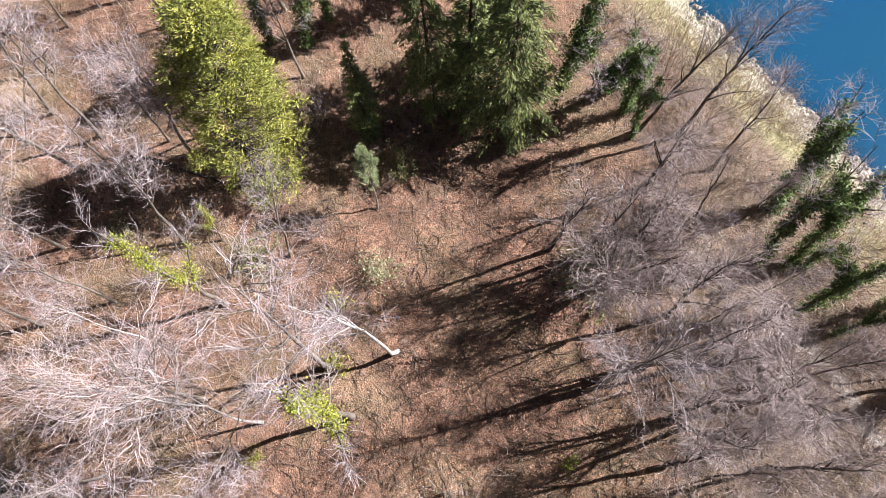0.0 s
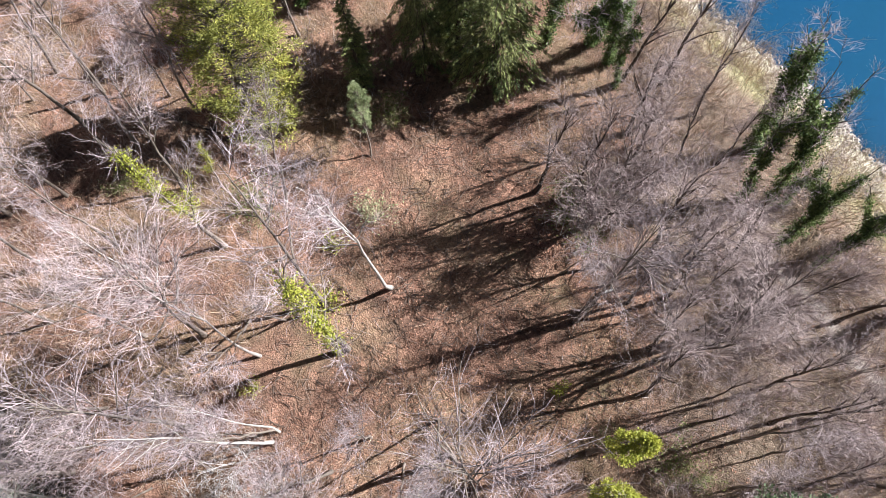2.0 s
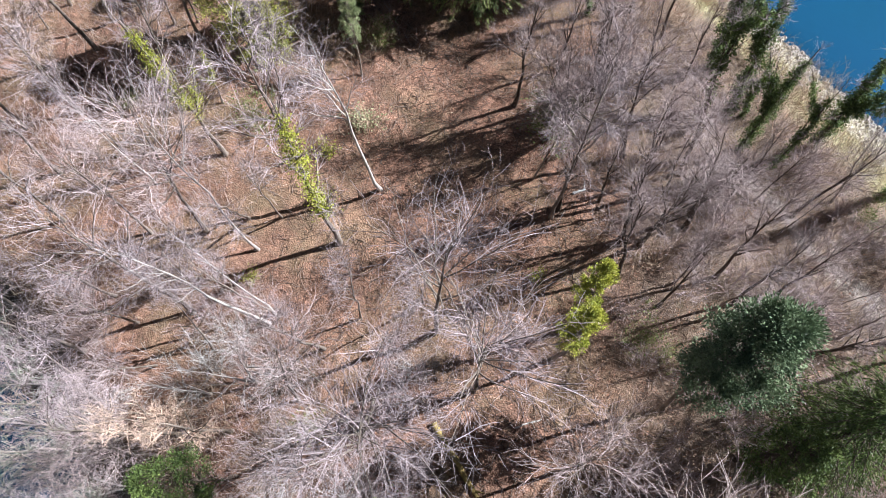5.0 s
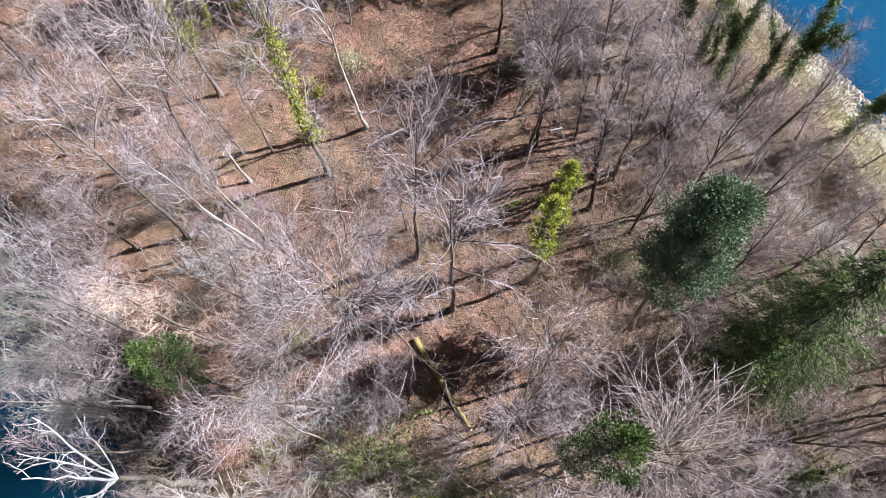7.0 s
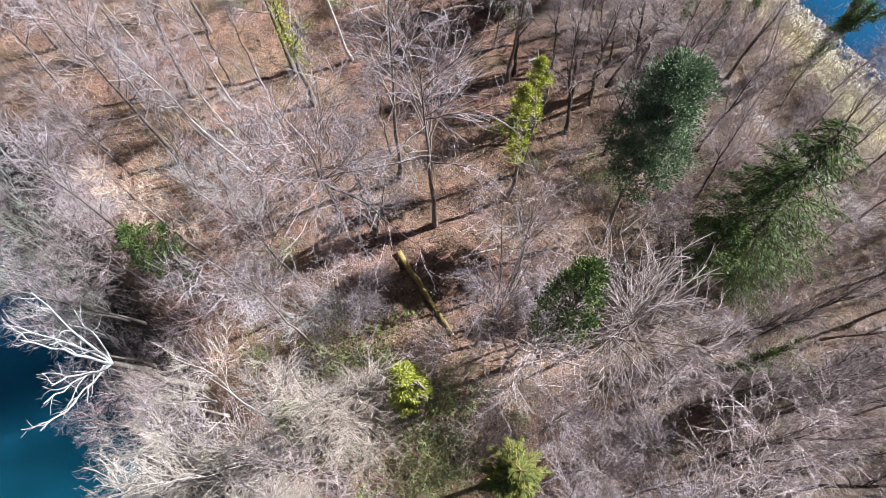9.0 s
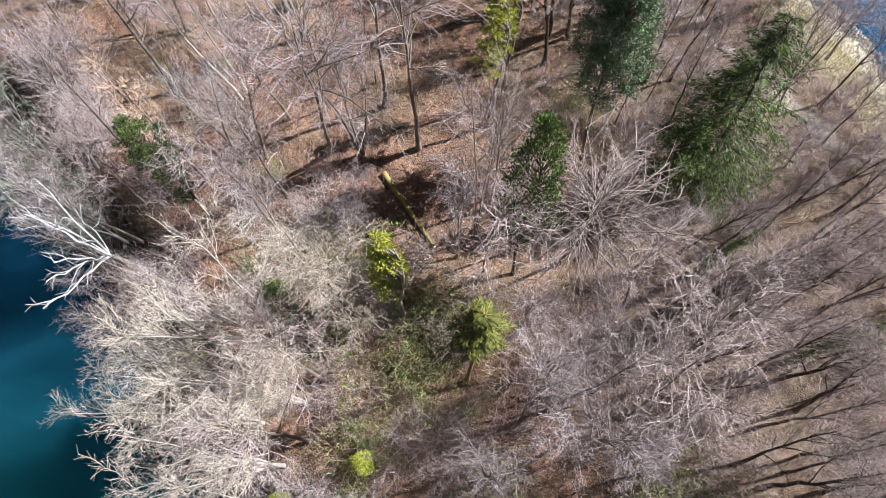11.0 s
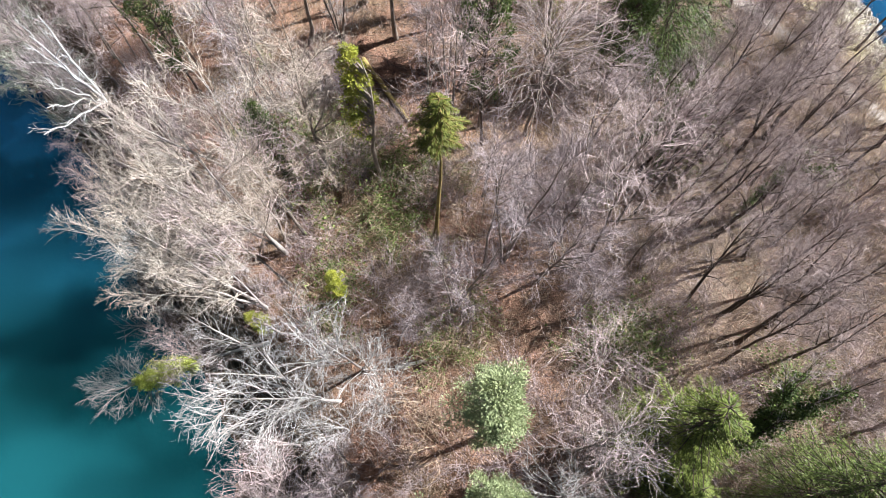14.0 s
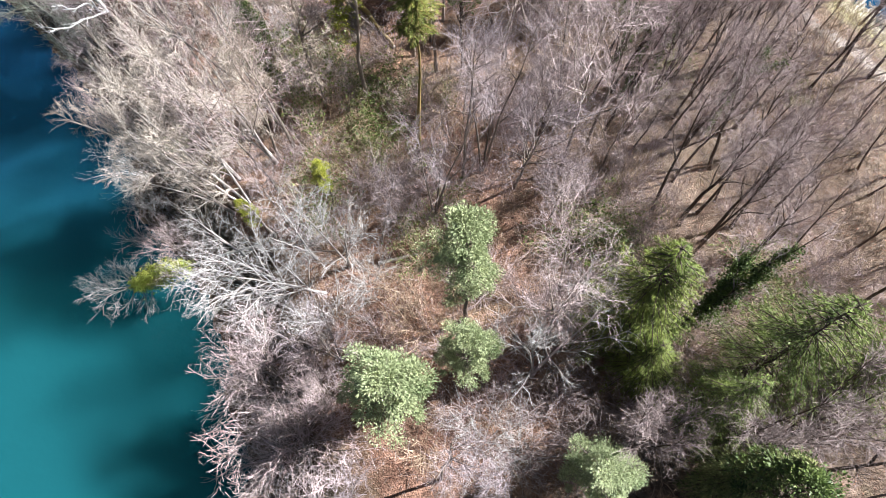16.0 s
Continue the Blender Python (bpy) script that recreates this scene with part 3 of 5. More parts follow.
def water_material():
    m = bpy.data.materials.new("lake_water")
    m.use_nodes = True
    n, ln = m.node_tree.nodes, m.node_tree.links
    bsdf = n["Principled BSDF"]
    bsdf.inputs["Roughness"].default_value = 0.12
    bsdf.inputs["IOR"].default_value = 1.33
    bsdf.subsurface_method = "BURLEY"
    bsdf.inputs["Subsurface Weight"].default_value = 1.0
    bsdf.inputs["Subsurface Radius"].default_value = (1.0, 1.0, 1.0)
    bsdf.inputs["Subsurface Scale"].default_value = 7.0
    co, t, r = n.new("ShaderNodeTexCoord"), n.new("ShaderNodeTexNoise"), n.new("ShaderNodeValToRGB")
    t.inputs["Scale"].default_value, t.inputs["Detail"].default_value = 0.06, 3
    ln.new(co.outputs["Object"], t.inputs["Vector"])
    # the deep northern reach is bluer than the shallow green one
    sep, far, add = n.new("ShaderNodeSeparateXYZ"), n.new("ShaderNodeMapRange"), n.new("ShaderNodeMath")
    ln.new(co.outputs["Object"], sep.inputs[0])
    far.inputs["From Min"].default_value, far.inputs["From Max"].default_value = -10.0, -38.0
    ln.new(sep.outputs["Y"], far.inputs["Value"])
    add.operation = "MULTIPLY_ADD"
    add.inputs[1].default_value = 0.5
    ln.new(t.outputs["Fac"], add.inputs[0])
    ln.new(far.outputs[0], add.inputs[2])
    r.color_ramp.elements[0].position, r.color_ramp.elements[1].position = 0.2, 1.15
    r.color_ramp.elements[1].position = 1.0
    r.color_ramp.elements[0].color, r.color_ramp.elements[1].color = (0.010, 0.056, 0.125, 1), (0.009, 0.070, 0.083, 1)
    ln.new(add.outputs[0], r.inputs[0])
    ln.new(r.outputs[0], bsdf.inputs["Base Color"])
    w, b = n.new("ShaderNodeTexNoise"), n.new("ShaderNodeBump")
    w.inputs["Scale"].default_value, w.inputs["Detail"].default_value = 1.4, 3
    ln.new(co.outputs["Object"], w.inputs["Vector"])
    ln.new(w.outputs["Fac"], b.inputs["Height"])
    b.inputs["Strength"].default_value, b.inputs["Distance"].default_value = 0.12, 0.1
    ln.new(b.outputs[0], bsdf.inputs["Normal"])
    return m


def build_ground():
    ax = np.concatenate([[-900, -400, -200, -120, -80, -60], np.arange(-45, 55, 0.5), [60, 80, 120, 200, 400, 900]])
    ay = np.concatenate([[-900, -400, -200, -120, -80, -65], np.arange(-55, 50, 0.5), [55, 70, 100, 200, 400, 900]])
    X, Y = np.meshgrid(ax, ay)
    V = np.stack([X, Y, ground_z(X, Y)], -1)
    i = np.arange(X.size).reshape(X.shape)
    Q = np.stack([i[:-1, :-1], i[:-1, 1:], i[1:, 1:], i[1:, :-1]], -1)
    ob = new("ground", mesh_np("ground", V.reshape(-1, 3), Q.reshape(-1, 4), ground_material(), True))
    return tagged(ob, "forest floor of brown fallen leaves sloping to sandy banks", "ground", kind="structure")


def build_water():
    s = 900.0
    v = [(-s, -s, WATER_Z), (s, -s, WATER_Z), (s, s, WATER_Z), (-s, s, WATER_Z)]
    ob = new("water", mesh_np("water", v, [(0, 1, 2, 3)], water_material()))
    return tagged(ob, "calm deep teal lake water round the wooded bank", "water", kind="structure")


build_ground()
build_water()

# ---- the stock of kinds, each set out many times ----
STOCK, USED = {}, set()
GROUPS = {"bare_tree": "leafless trees of the wood", "ivy_clad_tree": "ivy-clad trees of the wood", "spruce": "spruces of the wood", "pine": "pines of the wood",
          "yew": "yews of the wood", "holly": "hollies of the wood", "shrub": "shrubs under the trees", "bush": "rounded bushes by the water"}


def stock(key, make):
    STOCK[key] = make
    return key


def put(key, x, y, top=None, tall=None, spin=0.0, wide=1.0, group="", sink=0.0, label="", z=None):
    """One thing of a kind with its foot at x, y; top: where its tip stands; tall: its height where it is upright."""
    ob = STOCK[key]
    foot = Vector((x, y, float(ground_z(x, y)) - sink if z is None else z))
    axis = Vector(top) - foot if top else Vector((0, 0, tall or ob["tall"]))
    s = axis.length / ob["tall"]
    turn = Vector((0, 0, 1)).rotation_difference(axis).to_matrix().to_4x4()
    m = Matrix.Translation(foot) @ turn @ Matrix.Rotation(radians(spin), 4, "Z") @ Matrix.Diagonal((s * wide, s * wide, s, 1))
    if key in USED:
        ob = copy_thing(ob, m @ Matrix.Diagonal([1 / a for a in ob.scale] + [1]))
    else:
        USED.add(key)
        ob.matrix_basis = m
    return tagged(ob, label, "", group or GROUPS.get(ob.name.split(".")[0], ""))

# leafless trees
stock("bare_a", bare_tree(1, height=14, limbs=14, limb=4.4, limb_angle=48))
stock("bare_b", bare_tree(2, height=15, limbs=17, limb=5.0, limb_angle=50, fork=0.5, radius=0.16))
stock("bare_c", bare_tree(3, height=13, limbs=11, limb=3.4, limb_angle=46, fork=0.4, radius=0.12))
stock("bare_d", bare_tree(4, height=12, limbs=15, limb=3.8, limb_angle=46, fork=0.35, radius=0.11, stems=3, splay=0.16))
stock("bare_pink", bare_tree(13, height=12, limbs=15, limb=4.4, limb_angle=54, fork=0.4, radius=0.12, twig=TWIG_PINK, branches=9, twigs=7, label="leafless tree with a hazy pinkish crown of twigs"))
stock("bare_wide", bare_tree(14, height=16, limbs=22, limb=5.4, limb_angle=52, fork=0.6, radius=0.15, twig=TWIG, branches=9, twigs=7, wander=0.10, label="broad leafless tree with a pale radiating crown"))
stock("slender", bare_tree(5, height=13, limbs=9, limb=2.0, limb_angle=36, fork=0.5, radius=0.075, branches=6, twigs=5, label="slender leafless sapling with thin bare branches"))
stock("birch", bare_tree(6, height=14, limbs=11, limb=2.8, limb_angle=40, fork=0.55, radius=0.12, bark=BARK_PALE, twig=TWIG, bend=0.009, label="leaning birch with pale bark and bare twigs"))
stock("silver", bare_tree(15, height=13, limbs=16, limb=4.4, limb_angle=50, fork=0.5, radius=0.10, bark=BARK_SILVER, twig=TWIG, bend=0.01, branches=8, twigs=6, label="leafless tree with long silvery limbs and a mossy trunk"))
stock("pale_wide", bare_tree(7, height=10, limbs=18, limb=3.8, limb_angle=52, fork=0.25, radius=0.12, bark=BARK_SILVER, twig=TWIG_PALE, stems=2, splay=0.22, branches=8, twigs=6, twig_len=0.6, wander=0.16, label="spreading leafless tree with silvery pale twigs"))
stock("willow", bare_tree(8, height=11, limbs=21, limb=3.6, limb_angle=46, fork=0.2, radius=0.10, bark=BARK_SILVER, twig=TWIG_CREAM, stems=3, splay=0.17, twig_len=0.5, twig_angle=44, branches=10, twigs=9, extra=8, fine=0.009, branch_r=0.022, wander=0.13, label="waterside willow with dense cream-coloured bare twigs"))
stock("fan", bare_tree(9, height=11, limbs=38, limb=5.4, limb_angle=66, fork=0.5, radius=0.12, bark=BARK, twig=TWIG_DARK, lift=-0.16, droop=0.12, cup=0.2, wander=0.06, twig_angle=30, twigs=4, branches=7, limb_tip=0.03, branch_r=0.032, label="leafless tree with long arching grey branches"))
stock("silver_fan", bare_tree(16, height=8, limbs=20, limb=3.9, limb_angle=40, fork=0.15, radius=0.075, bark=BARK_SILVER, twig=TWIG_PALE, branches=8, twigs=5, twig_len=0.6, extra=4, fine=0.010, branch_r=0.026, limb_tip=0.022, droop=0.04, twig_angle=38, wander=0.10, label="silver-grey tree leaning out over the water"))
stock("dark_bare", bare_tree(10, height=14, limbs=13, limb=4.0, limb_angle=33, fork=0.36, radius=0.17, bark=BARK_DARK, twig=TWIG_DARK, branches=9, twigs=8, tk=2, extra=6, limb_tip=0.012, branch_r=0.014, fine=0.008, wander=0.09, label="dark leafless tree on the shaded bank"))
stock("dome", bare_tree(51, height=7, limbs=20, limb=3.2, limb_angle=58, fork=0.3, radius=0.11, twig=TWIG, branches=8, twigs=8, droop=0.06, lift=-0.05, cup=0.2, twig_len=0.8, fine=0.0085, wander=0.1, label="low leafless tree with a domed mauve crown"))
stock("dark_slim", bare_tree(18, height=13, limbs=10, limb=3.2, limb_angle=30, fork=0.4, radius=0.15, bark=BARK_DARK, twig=TWIG_DARK, branches=9, twigs=8, tk=2, extra=5, limb_tip=0.012, branch_r=0.013, fine=0.008, wander=0.09, label="thin dark leafless tree with upright limbs"))
stock("fluffy", bare_tree(12, height=12, limbs=22, limb=2.5, limb_angle=48, fork=0.25, radius=0.09, bark=BARK, twig=TWIG_STRAW, branches=11, twigs=13, fine=0.0065, branch_r=0.011, limb_tip=0.009, tk=2, twig_len=0.42, twig_angle=55, droop=0.05, wander=0.12, label="feathery tree with dense cream twigs"))
stock("fluffy_pink", bare_tree(19, height=11, limbs=20, limb=1.8, limb_angle=48, fork=0.3, radius=0.09, bark=BARK, twig=TWIG_ORANGE, branches=8, twigs=8, twig_len=0.42, twig_angle=55, wander=0.12, label="feathery tree with orange-pink bare twigs"))
stock("green_willow", bare_tree(52, height=7, limbs=21, limb=2.7, limb_angle=50, fork=0.2, radius=0.09, bark=BARK_SILVER, twig=TWIG_GREEN, stems=3, splay=0.18, twig_len=0.45, branches=9, twigs=8, fine=0.009, wander=0.13, label="waterside willow with grey-green bare twigs"))
stock("dark_multi", bare_tree(20, height=10, limbs=40, limb=3.4, limb_angle=44, fork=0.2, radius=0.13, bark=BARK_DARK, twig=TWIG_DARK, stems=5, splay=0.2, branches=8, twigs=6, fine=0.012, branch_r=0.035, label="many-stemmed dark leafless tree with a dense crown"))
# evergreens
stock("spruce", spruce(21, height=15, spread=4.2, droop=0.26, m=150, blade=0.3))
stock("spruce_slim", spruce(22, height=16, spread=2.3, m=85, blade=0.32, label="tall slim dark green spruce"))
stock("spruce_top", spruce(29, height=14.5, spread=3.4, blade=0.15, m=260, low=0.74, stem=0.007, bark=BARK_MOSS, whorls=12, needles=material("needles_olive_gold", (0.06, 0.075, 0.014), (0.21, 0.215, 0.04), 0.9, 0.6, island=0.35, clear=0.15), label="olive-green spruce with foliage only near its tip"))
stock("spruce_gold", spruce(28, height=9, spread=2.9, low=0.06, blade=0.15, m=210, power=0.6, needles=material("needles_olive", (0.075, 0.105, 0.022), (0.23, 0.265, 0.06), 0.9, 0.6, island=0.35, clear=0.15), label="small olive-green spruce on a bare trunk"))
stock("yellow_conifer", clump_tree(23, "conifer", 14, 2.35, 0.02, GREEN_YELLOW, BARK, 520, 76, 0.19, 0.26, 0.52, "yellow-green columnar conifer in full sun", top=0.42, lobes=0.12))
stock("pine", clump_tree(24, "pine", 15, 2.0, 0.42, clumps=270, per=130, lump=0.62, blade=0.15, width=0.5, top=0.5))
stock("pale_pine", clump_tree(25, "pine", 11, 1.2, 0.42, GREEN_PALE, BARK, 150, 130, 0.10, 0.5, 0.36, "young pale green pine with tufted needles", lobes=0.34, top=0.6))
stock("olive_broad", spruce(36, height=9, spread=4.2, low=0.05, whorls=24, blade=0.17, m=180, power=0.6, droop=0.12, needles=GREEN_BRUSH, label="broad olive-green spruce with soft spreading boughs"))
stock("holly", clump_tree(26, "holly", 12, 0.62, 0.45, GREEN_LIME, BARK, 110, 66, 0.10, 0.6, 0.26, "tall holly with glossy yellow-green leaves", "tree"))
stock("yew", clump_tree(27, "yew", 10, 1.6, 0.3, GREEN_IVY, BARK_DARK, 120, 70, 0.14, 0.45, 0.42, "dark green yew with a ragged crown"))
stock("ivy", ivy_tree(31, clumps=190, per=34, ivy_r=0.56, ivy_high=0.88, limbs=6, limb=2.0, shoots=5, leaders=2, leaf=0.14))
stock("ivy_thin", ivy_tree(33, radius=0.12, ivy_r=0.28, ivy_high=0.8, clumps=80, per=36, limbs=7, limb=2.2, shoots=5, leaders=2, label="slender tree with thin ivy on a dark trunk"))
stock("ivy_lean", ivy_tree(34, leaves=GREEN_LEMON, bark=BARK_SILVER, twig=TWIG_PALE, ivy_low=0.46, ivy_high=0.8, ivy_r=0.95, clumps=190, per=55, limbs=24, limb=3.3, shoots=7, leaf=0.14, leaders=0, limb_from=0.7, limb_angle=70, fine=0.010, droop=0.06, label="tree leaning over the water with sunlit ivy"))
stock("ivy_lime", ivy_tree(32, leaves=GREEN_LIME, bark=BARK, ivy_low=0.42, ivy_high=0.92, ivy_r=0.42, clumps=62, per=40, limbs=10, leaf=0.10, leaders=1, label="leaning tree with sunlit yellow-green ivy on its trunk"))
stock("spruce_broad", spruce(35, height=13, spread=4.8, low=0.06, whorls=26, blade=0.2, m=210, power=0.6, needles=GREEN_IVY, label="broad dark green spruce with wide drooping boughs"))
# undergrowth
stock("shrub_a", brush(41))
stock("shrub_b", brush(42, height=3.2, spread=1.2, stems=18, twig=TWIG, label="upright leafless grey shrub"))
stock("shrub_pink", brush(46, height=2.8, spread=1.6, stems=24, twig=TWIG_PINK, label="hazy pinkish leafless shrub"))
stock("shrub_pale", brush(43, height=3.0, spread=2.2, stems=26, twig=TWIG_PALE, label="pale leafless shrub with arching canes"))
stock("round_bush", bare_tree(47, "bush", height=4.5, radius=0.07, limbs=27, limb=2.6, limb_angle=58, fork=0.06, bark=BARK, twig=TWIG_PINK, stems=3, splay=0.12, branches=9, twigs=9, fine=0.0075, limb_tip=0.01, twig_len=0.42, twig_angle=50, wander=0.14, category="bush", label="large rounded waterside bush of cream twigs"))
stock("shrub_green", brush(44, height=2.2, spread=1.4, leaves=GREEN_BRUSH, count=1100, label="low evergreen bush among bare canes"))
stock("shrub_dark", brush(45, height=2.6, spread=1.6, twig=TWIG_DARK, label="dark leafless thicket shrub"))

stock("tuft_lime", brush(48, "low_plant", 0.8, 0.5, 10, BRAMBLE, 0.1, 4, "small clump of yellow-green leaves on the litter", GREEN_LIME, 260, category="plant"))
stock("tuft_green", brush(49, "low_plant", 1.6, 0.7, 14, BRAMBLE, 0.06, 5, "soft green young plant on the litter", GREEN_PALE, 260, category="plant"))

# conifers at the far end
put("yellow_conifer", -10.55, 14.82, (-10.69, 17.69, 13.50), wide=1.15, spin=241)
put("spruce", -0.51, 20.26, (-1.40, 21.02, 15.00), wide=0.72, spin=289)
put("spruce", 4.00, 18.60, (3.50, 20.40, 15.50), wide=1.05, spin=8)
put("spruce_slim", 1.75, 19.99, (0.94, 21.93, 15.00), wide=1.15, spin=290)
put("spruce_slim", -4.60, 18.09, (-5.13, 20.10, 8.00), wide=1.2, spin=168)
put("pale_pine", -3.96, 13.52, (-4.24, 14.42, 6.50), wide=0.8, spin=185)
put("yew", -14.22, 23.72, (-12.99, 22.31, 9.00), spin=226)
put("ivy_thin", -11.47, 25.10, (-9.80, 22.66, 12.00), spin=102)
put("ivy", -9.02, 25.20, (-7.47, 23.02, 12.00), spin=352)
put("ivy_thin", -7.81, 27.01, (-6.47, 23.69, 12.00), spin=19)
put("spruce_slim", 3.06, 24.74, (2.62, 23.47, 15.00), wide=1.2, spin=100)
put("spruce_slim", -1.46, 29.49, (-1.01, 25.96, 15.00), spin=138)
# ivy-clad trees on the far bank
put("ivy", 7.35, 21.79, (7.31, 20.06, 13.00), spin=205)
put("ivy", 10.35, 21.90, (10.10, 18.90, 9.20), wide=1.45, spin=147)
put("ivy", 11.29, 20.39, (10.80, 19.60, 8.40), wide=1.4, spin=47)
put("ivy_thin", 11.65, 18.50, (11.00, 18.10, 9.00), spin=16)
put("ivy", 19.60, 13.90, (18.50, 14.30, 10.80), wide=1.35, spin=0)
put("ivy_thin", 18.36, 10.42, (18.50, 12.30, 11.30), wide=1.2, spin=17)
put("ivy", 19.95, 10.20, (20.00, 12.00, 11.00), wide=0.95, spin=53)
put("ivy_thin", 20.95, 10.08, (20.30, 9.90, 6.20), wide=1.3, spin=359)
put("ivy", 20.32, 7.63, (20.40, 8.00, 9.40), spin=68)
put("ivy", 25.34, 7.85, (23.15, 6.94, 11.00), spin=234)
put("ivy", 29.08, 4.41, (27.59, 3.33, 9.00), spin=270)
put("dark_bare", 14.65, 18.69, (15.07, 18.29, 12.00), spin=84)
put("dark_bare", 12.24, 19.11, (13.24, 18.12, 11.00), spin=101)
put("dark_slim", 16.49, 16.38, (16.14, 16.72, 10.00), spin=156)
put("shrub_green", 8.47, 9.85, (8.40, 10.16, 1.80), wide=1.2, spin=94)
put("shrub_green", 9.80, 10.50, (9.79, 10.76, 1.50), wide=1.4, spin=350)
# clearing
put("birch", -2.50, 5.09, (-4.13, 4.62, 15.00), wide=0.9, spin=63)
put("bare_a", -6.24, 4.13, (-7.48, 5.45, 15.00), spin=323)
put("ivy_lime", -4.89, 1.47, (-5.12, 1.41, 15.00), spin=287)
put("silver", -9.75, 1.16, (-11.20, 1.82, 14.00), wide=0.78, spin=303)
put("ivy_lime", -12.40, 7.64, (-13.52, 7.94, 12.50), spin=41)
put("birch", -8.68, -3.46, (-11.56, -3.95, 13.00), wide=0.8, spin=141)
put("birch", -8.34, -2.98, (-9.86, -2.78, 12.00), wide=0.6, spin=226)
put("birch", -16.46, 5.48, (-17.55, 5.62, 10.00), wide=0.6, spin=177)
put("bare_c", -15.17, 16.75, (-14.21, 16.09, 13.00), spin=239)
put("slender", -15.57, 18.23, (-13.93, 16.52, 12.00), spin=243)
put("bare_c", -18.63, 14.45, (-16.57, 13.13, 13.00), spin=238)
put("bare_c", -21.38, 18.21, (-19.96, 17.99, 13.00), spin=21)
put("slender", -17.10, 17.99, (-15.60, 16.22, 12.00), spin=345)
put("ivy_lime", -13.03, 11.54, (-12.91, 12.06, 5.00), wide=1.1, spin=200)
put("bare_b", 8.01, 2.98, (8.30, 3.33, 14.00), wide=0.85, spin=325)
put("dark_slim", 6.15, 11.10, (6.40, 10.20, 10.50), wide=1.15, spin=97)
put("dark_slim", 8.20, 10.75, (8.50, 10.40, 10.50), wide=1.3, spin=130)
put("slender", 7.14, 5.74, (7.38, 4.43, 9.00), spin=316)
put("bare_b", 0.73, -4.11, (1.46, -5.31, 16.50), wide=0.9, spin=67)
put("bare_b", 2.94, -7.32, (2.60, -8.46, 16.50), wide=0.9, spin=23)
put("bare_wide", -2.88, -7.71, (-1.30, -11.35, 16.00), spin=134)
put("slender", 0.16, -2.35, (0.23, -5.24, 12.00), spin=244)
put("slender", -1.60, -4.61, (-1.08, -7.28, 12.00), spin=44)
put("slender", -10.45, 3.13, (-8.39, -1.55, 12.00), spin=313)
put("slender", -8.47, 3.19, (-7.47, 1.08, 11.00), spin=122)
put("slender", -9.45, -3.15, (-11.41, -3.61, 11.00), spin=81)
put("slender", -8.45, -2.80, (-8.77, -3.86, 12.00), spin=196)
# evergreens and their neighbours
put("holly", 8.10, -4.10, (8.10, -4.00, 11.30), spin=322)
put("holly", 7.30, -5.80, (7.10, -6.20, 12.20), spin=318)
put("pine", 13.20, -8.70, (12.95, -7.50, 15.20), wide=0.8, spin=313)
put("spruce_broad", 20.00, -10.80, (19.20, -9.70, 14.00), spin=110)
put("yew", 16.80, -11.20, (17.20, -11.20, 8.00), wide=1.2, spin=6)
put("yew", -9.70, -11.70, (-10.00, -12.20, 11.00), wide=0.72, spin=280)
put("fluffy", -0.60, -18.60, (-0.25, -20.00, 15.20), wide=1.15, spin=254)
put("holly", 1.75, -18.50, (1.65, -18.60, 12.20), wide=1.2, spin=277)
put("spruce_top", 5.40, -22.30, (5.64, -22.10, 13.20), wide=1.6, spin=0)
put("fan", 11.20, -15.40, (11.20, -16.20, 10.50), wide=1.05, spin=13)
put("bare_pink", 6.60, -16.20, (6.50, -16.80, 12.00), spin=181)
put("bare_d", 6.30, -13.60, (6.30, -13.80, 15.00), wide=0.5, spin=120)
put("yew", 8.40, -16.00, (8.00, -16.20, 16.40), wide=0.5, spin=157)
put("fluffy_pink", -10.20, -9.40, (-10.90, -9.90, 12.40), spin=335)
# the waterside
put("willow", -3.40, -23.20, (-6.20, -22.80, 12.50), spin=73)
put("willow", -3.40, -20.20, (-5.80, -20.60, 13.20), spin=190)
put("willow", -4.40, -26.40, (-6.60, -26.40, 10.80), spin=116)
put("bare_pink", -3.00, -25.20, (-4.60, -25.20, 10.00), spin=106)
put("bare_pink", -2.40, -22.00, (-4.00, -21.80, 11.00), spin=290)
put("willow", -5.60, -24.20, (-8.00, -24.00, 10.60), wide=0.9, spin=55)
put("fluffy", -3.20, -22.80, (-3.40, -23.40, 9.80), wide=1.3, spin=113)
put("yew", -3.20, -19.40, (-3.30, -19.60, 9.60), wide=0.6, spin=42)
put("ivy_lean", -4.45, -28.21, (-14.07, -30.57, -3.00), wide=1.0, spin=53)
put("silver_fan", 0.00, -31.80, (-5.20, -32.40, 4.80), wide=1.25, spin=101)
put("pale_wide", 1.40, -30.20, (1.00, -30.80, 8.00), spin=251)
put("pale_wide", -0.60, -29.60, (-1.40, -30.20, 7.50), spin=208)
put("pale_wide", -3.40, -30.20, (-4.60, -30.20, 5.00), wide=0.9, spin=161)
put("pale_wide", -5.60, -28.20, (-7.60, -28.40, 3.80), wide=0.9, spin=61)
put("bare_pink", -2.20, -27.60, (-3.00, -27.80, 6.40), spin=287)
put("bare_pink", -6.80, -29.20, (-8.60, -29.60, 2.40), wide=1.1, spin=287)
put("pale_wide", -2.40, -33.80, (-4.00, -34.20, 4.20), wide=0.8, spin=84)
put("round_bush", -1.60, -36.90, (-2.00, -37.10, 4.80), spin=21)
put("round_bush", -0.60, -40.00, (-0.80, -40.20, 4.60), wide=1.1, spin=115)
put("round_bush", 0.80, -37.60, (0.80, -37.80, 4.40), wide=0.8, spin=52)
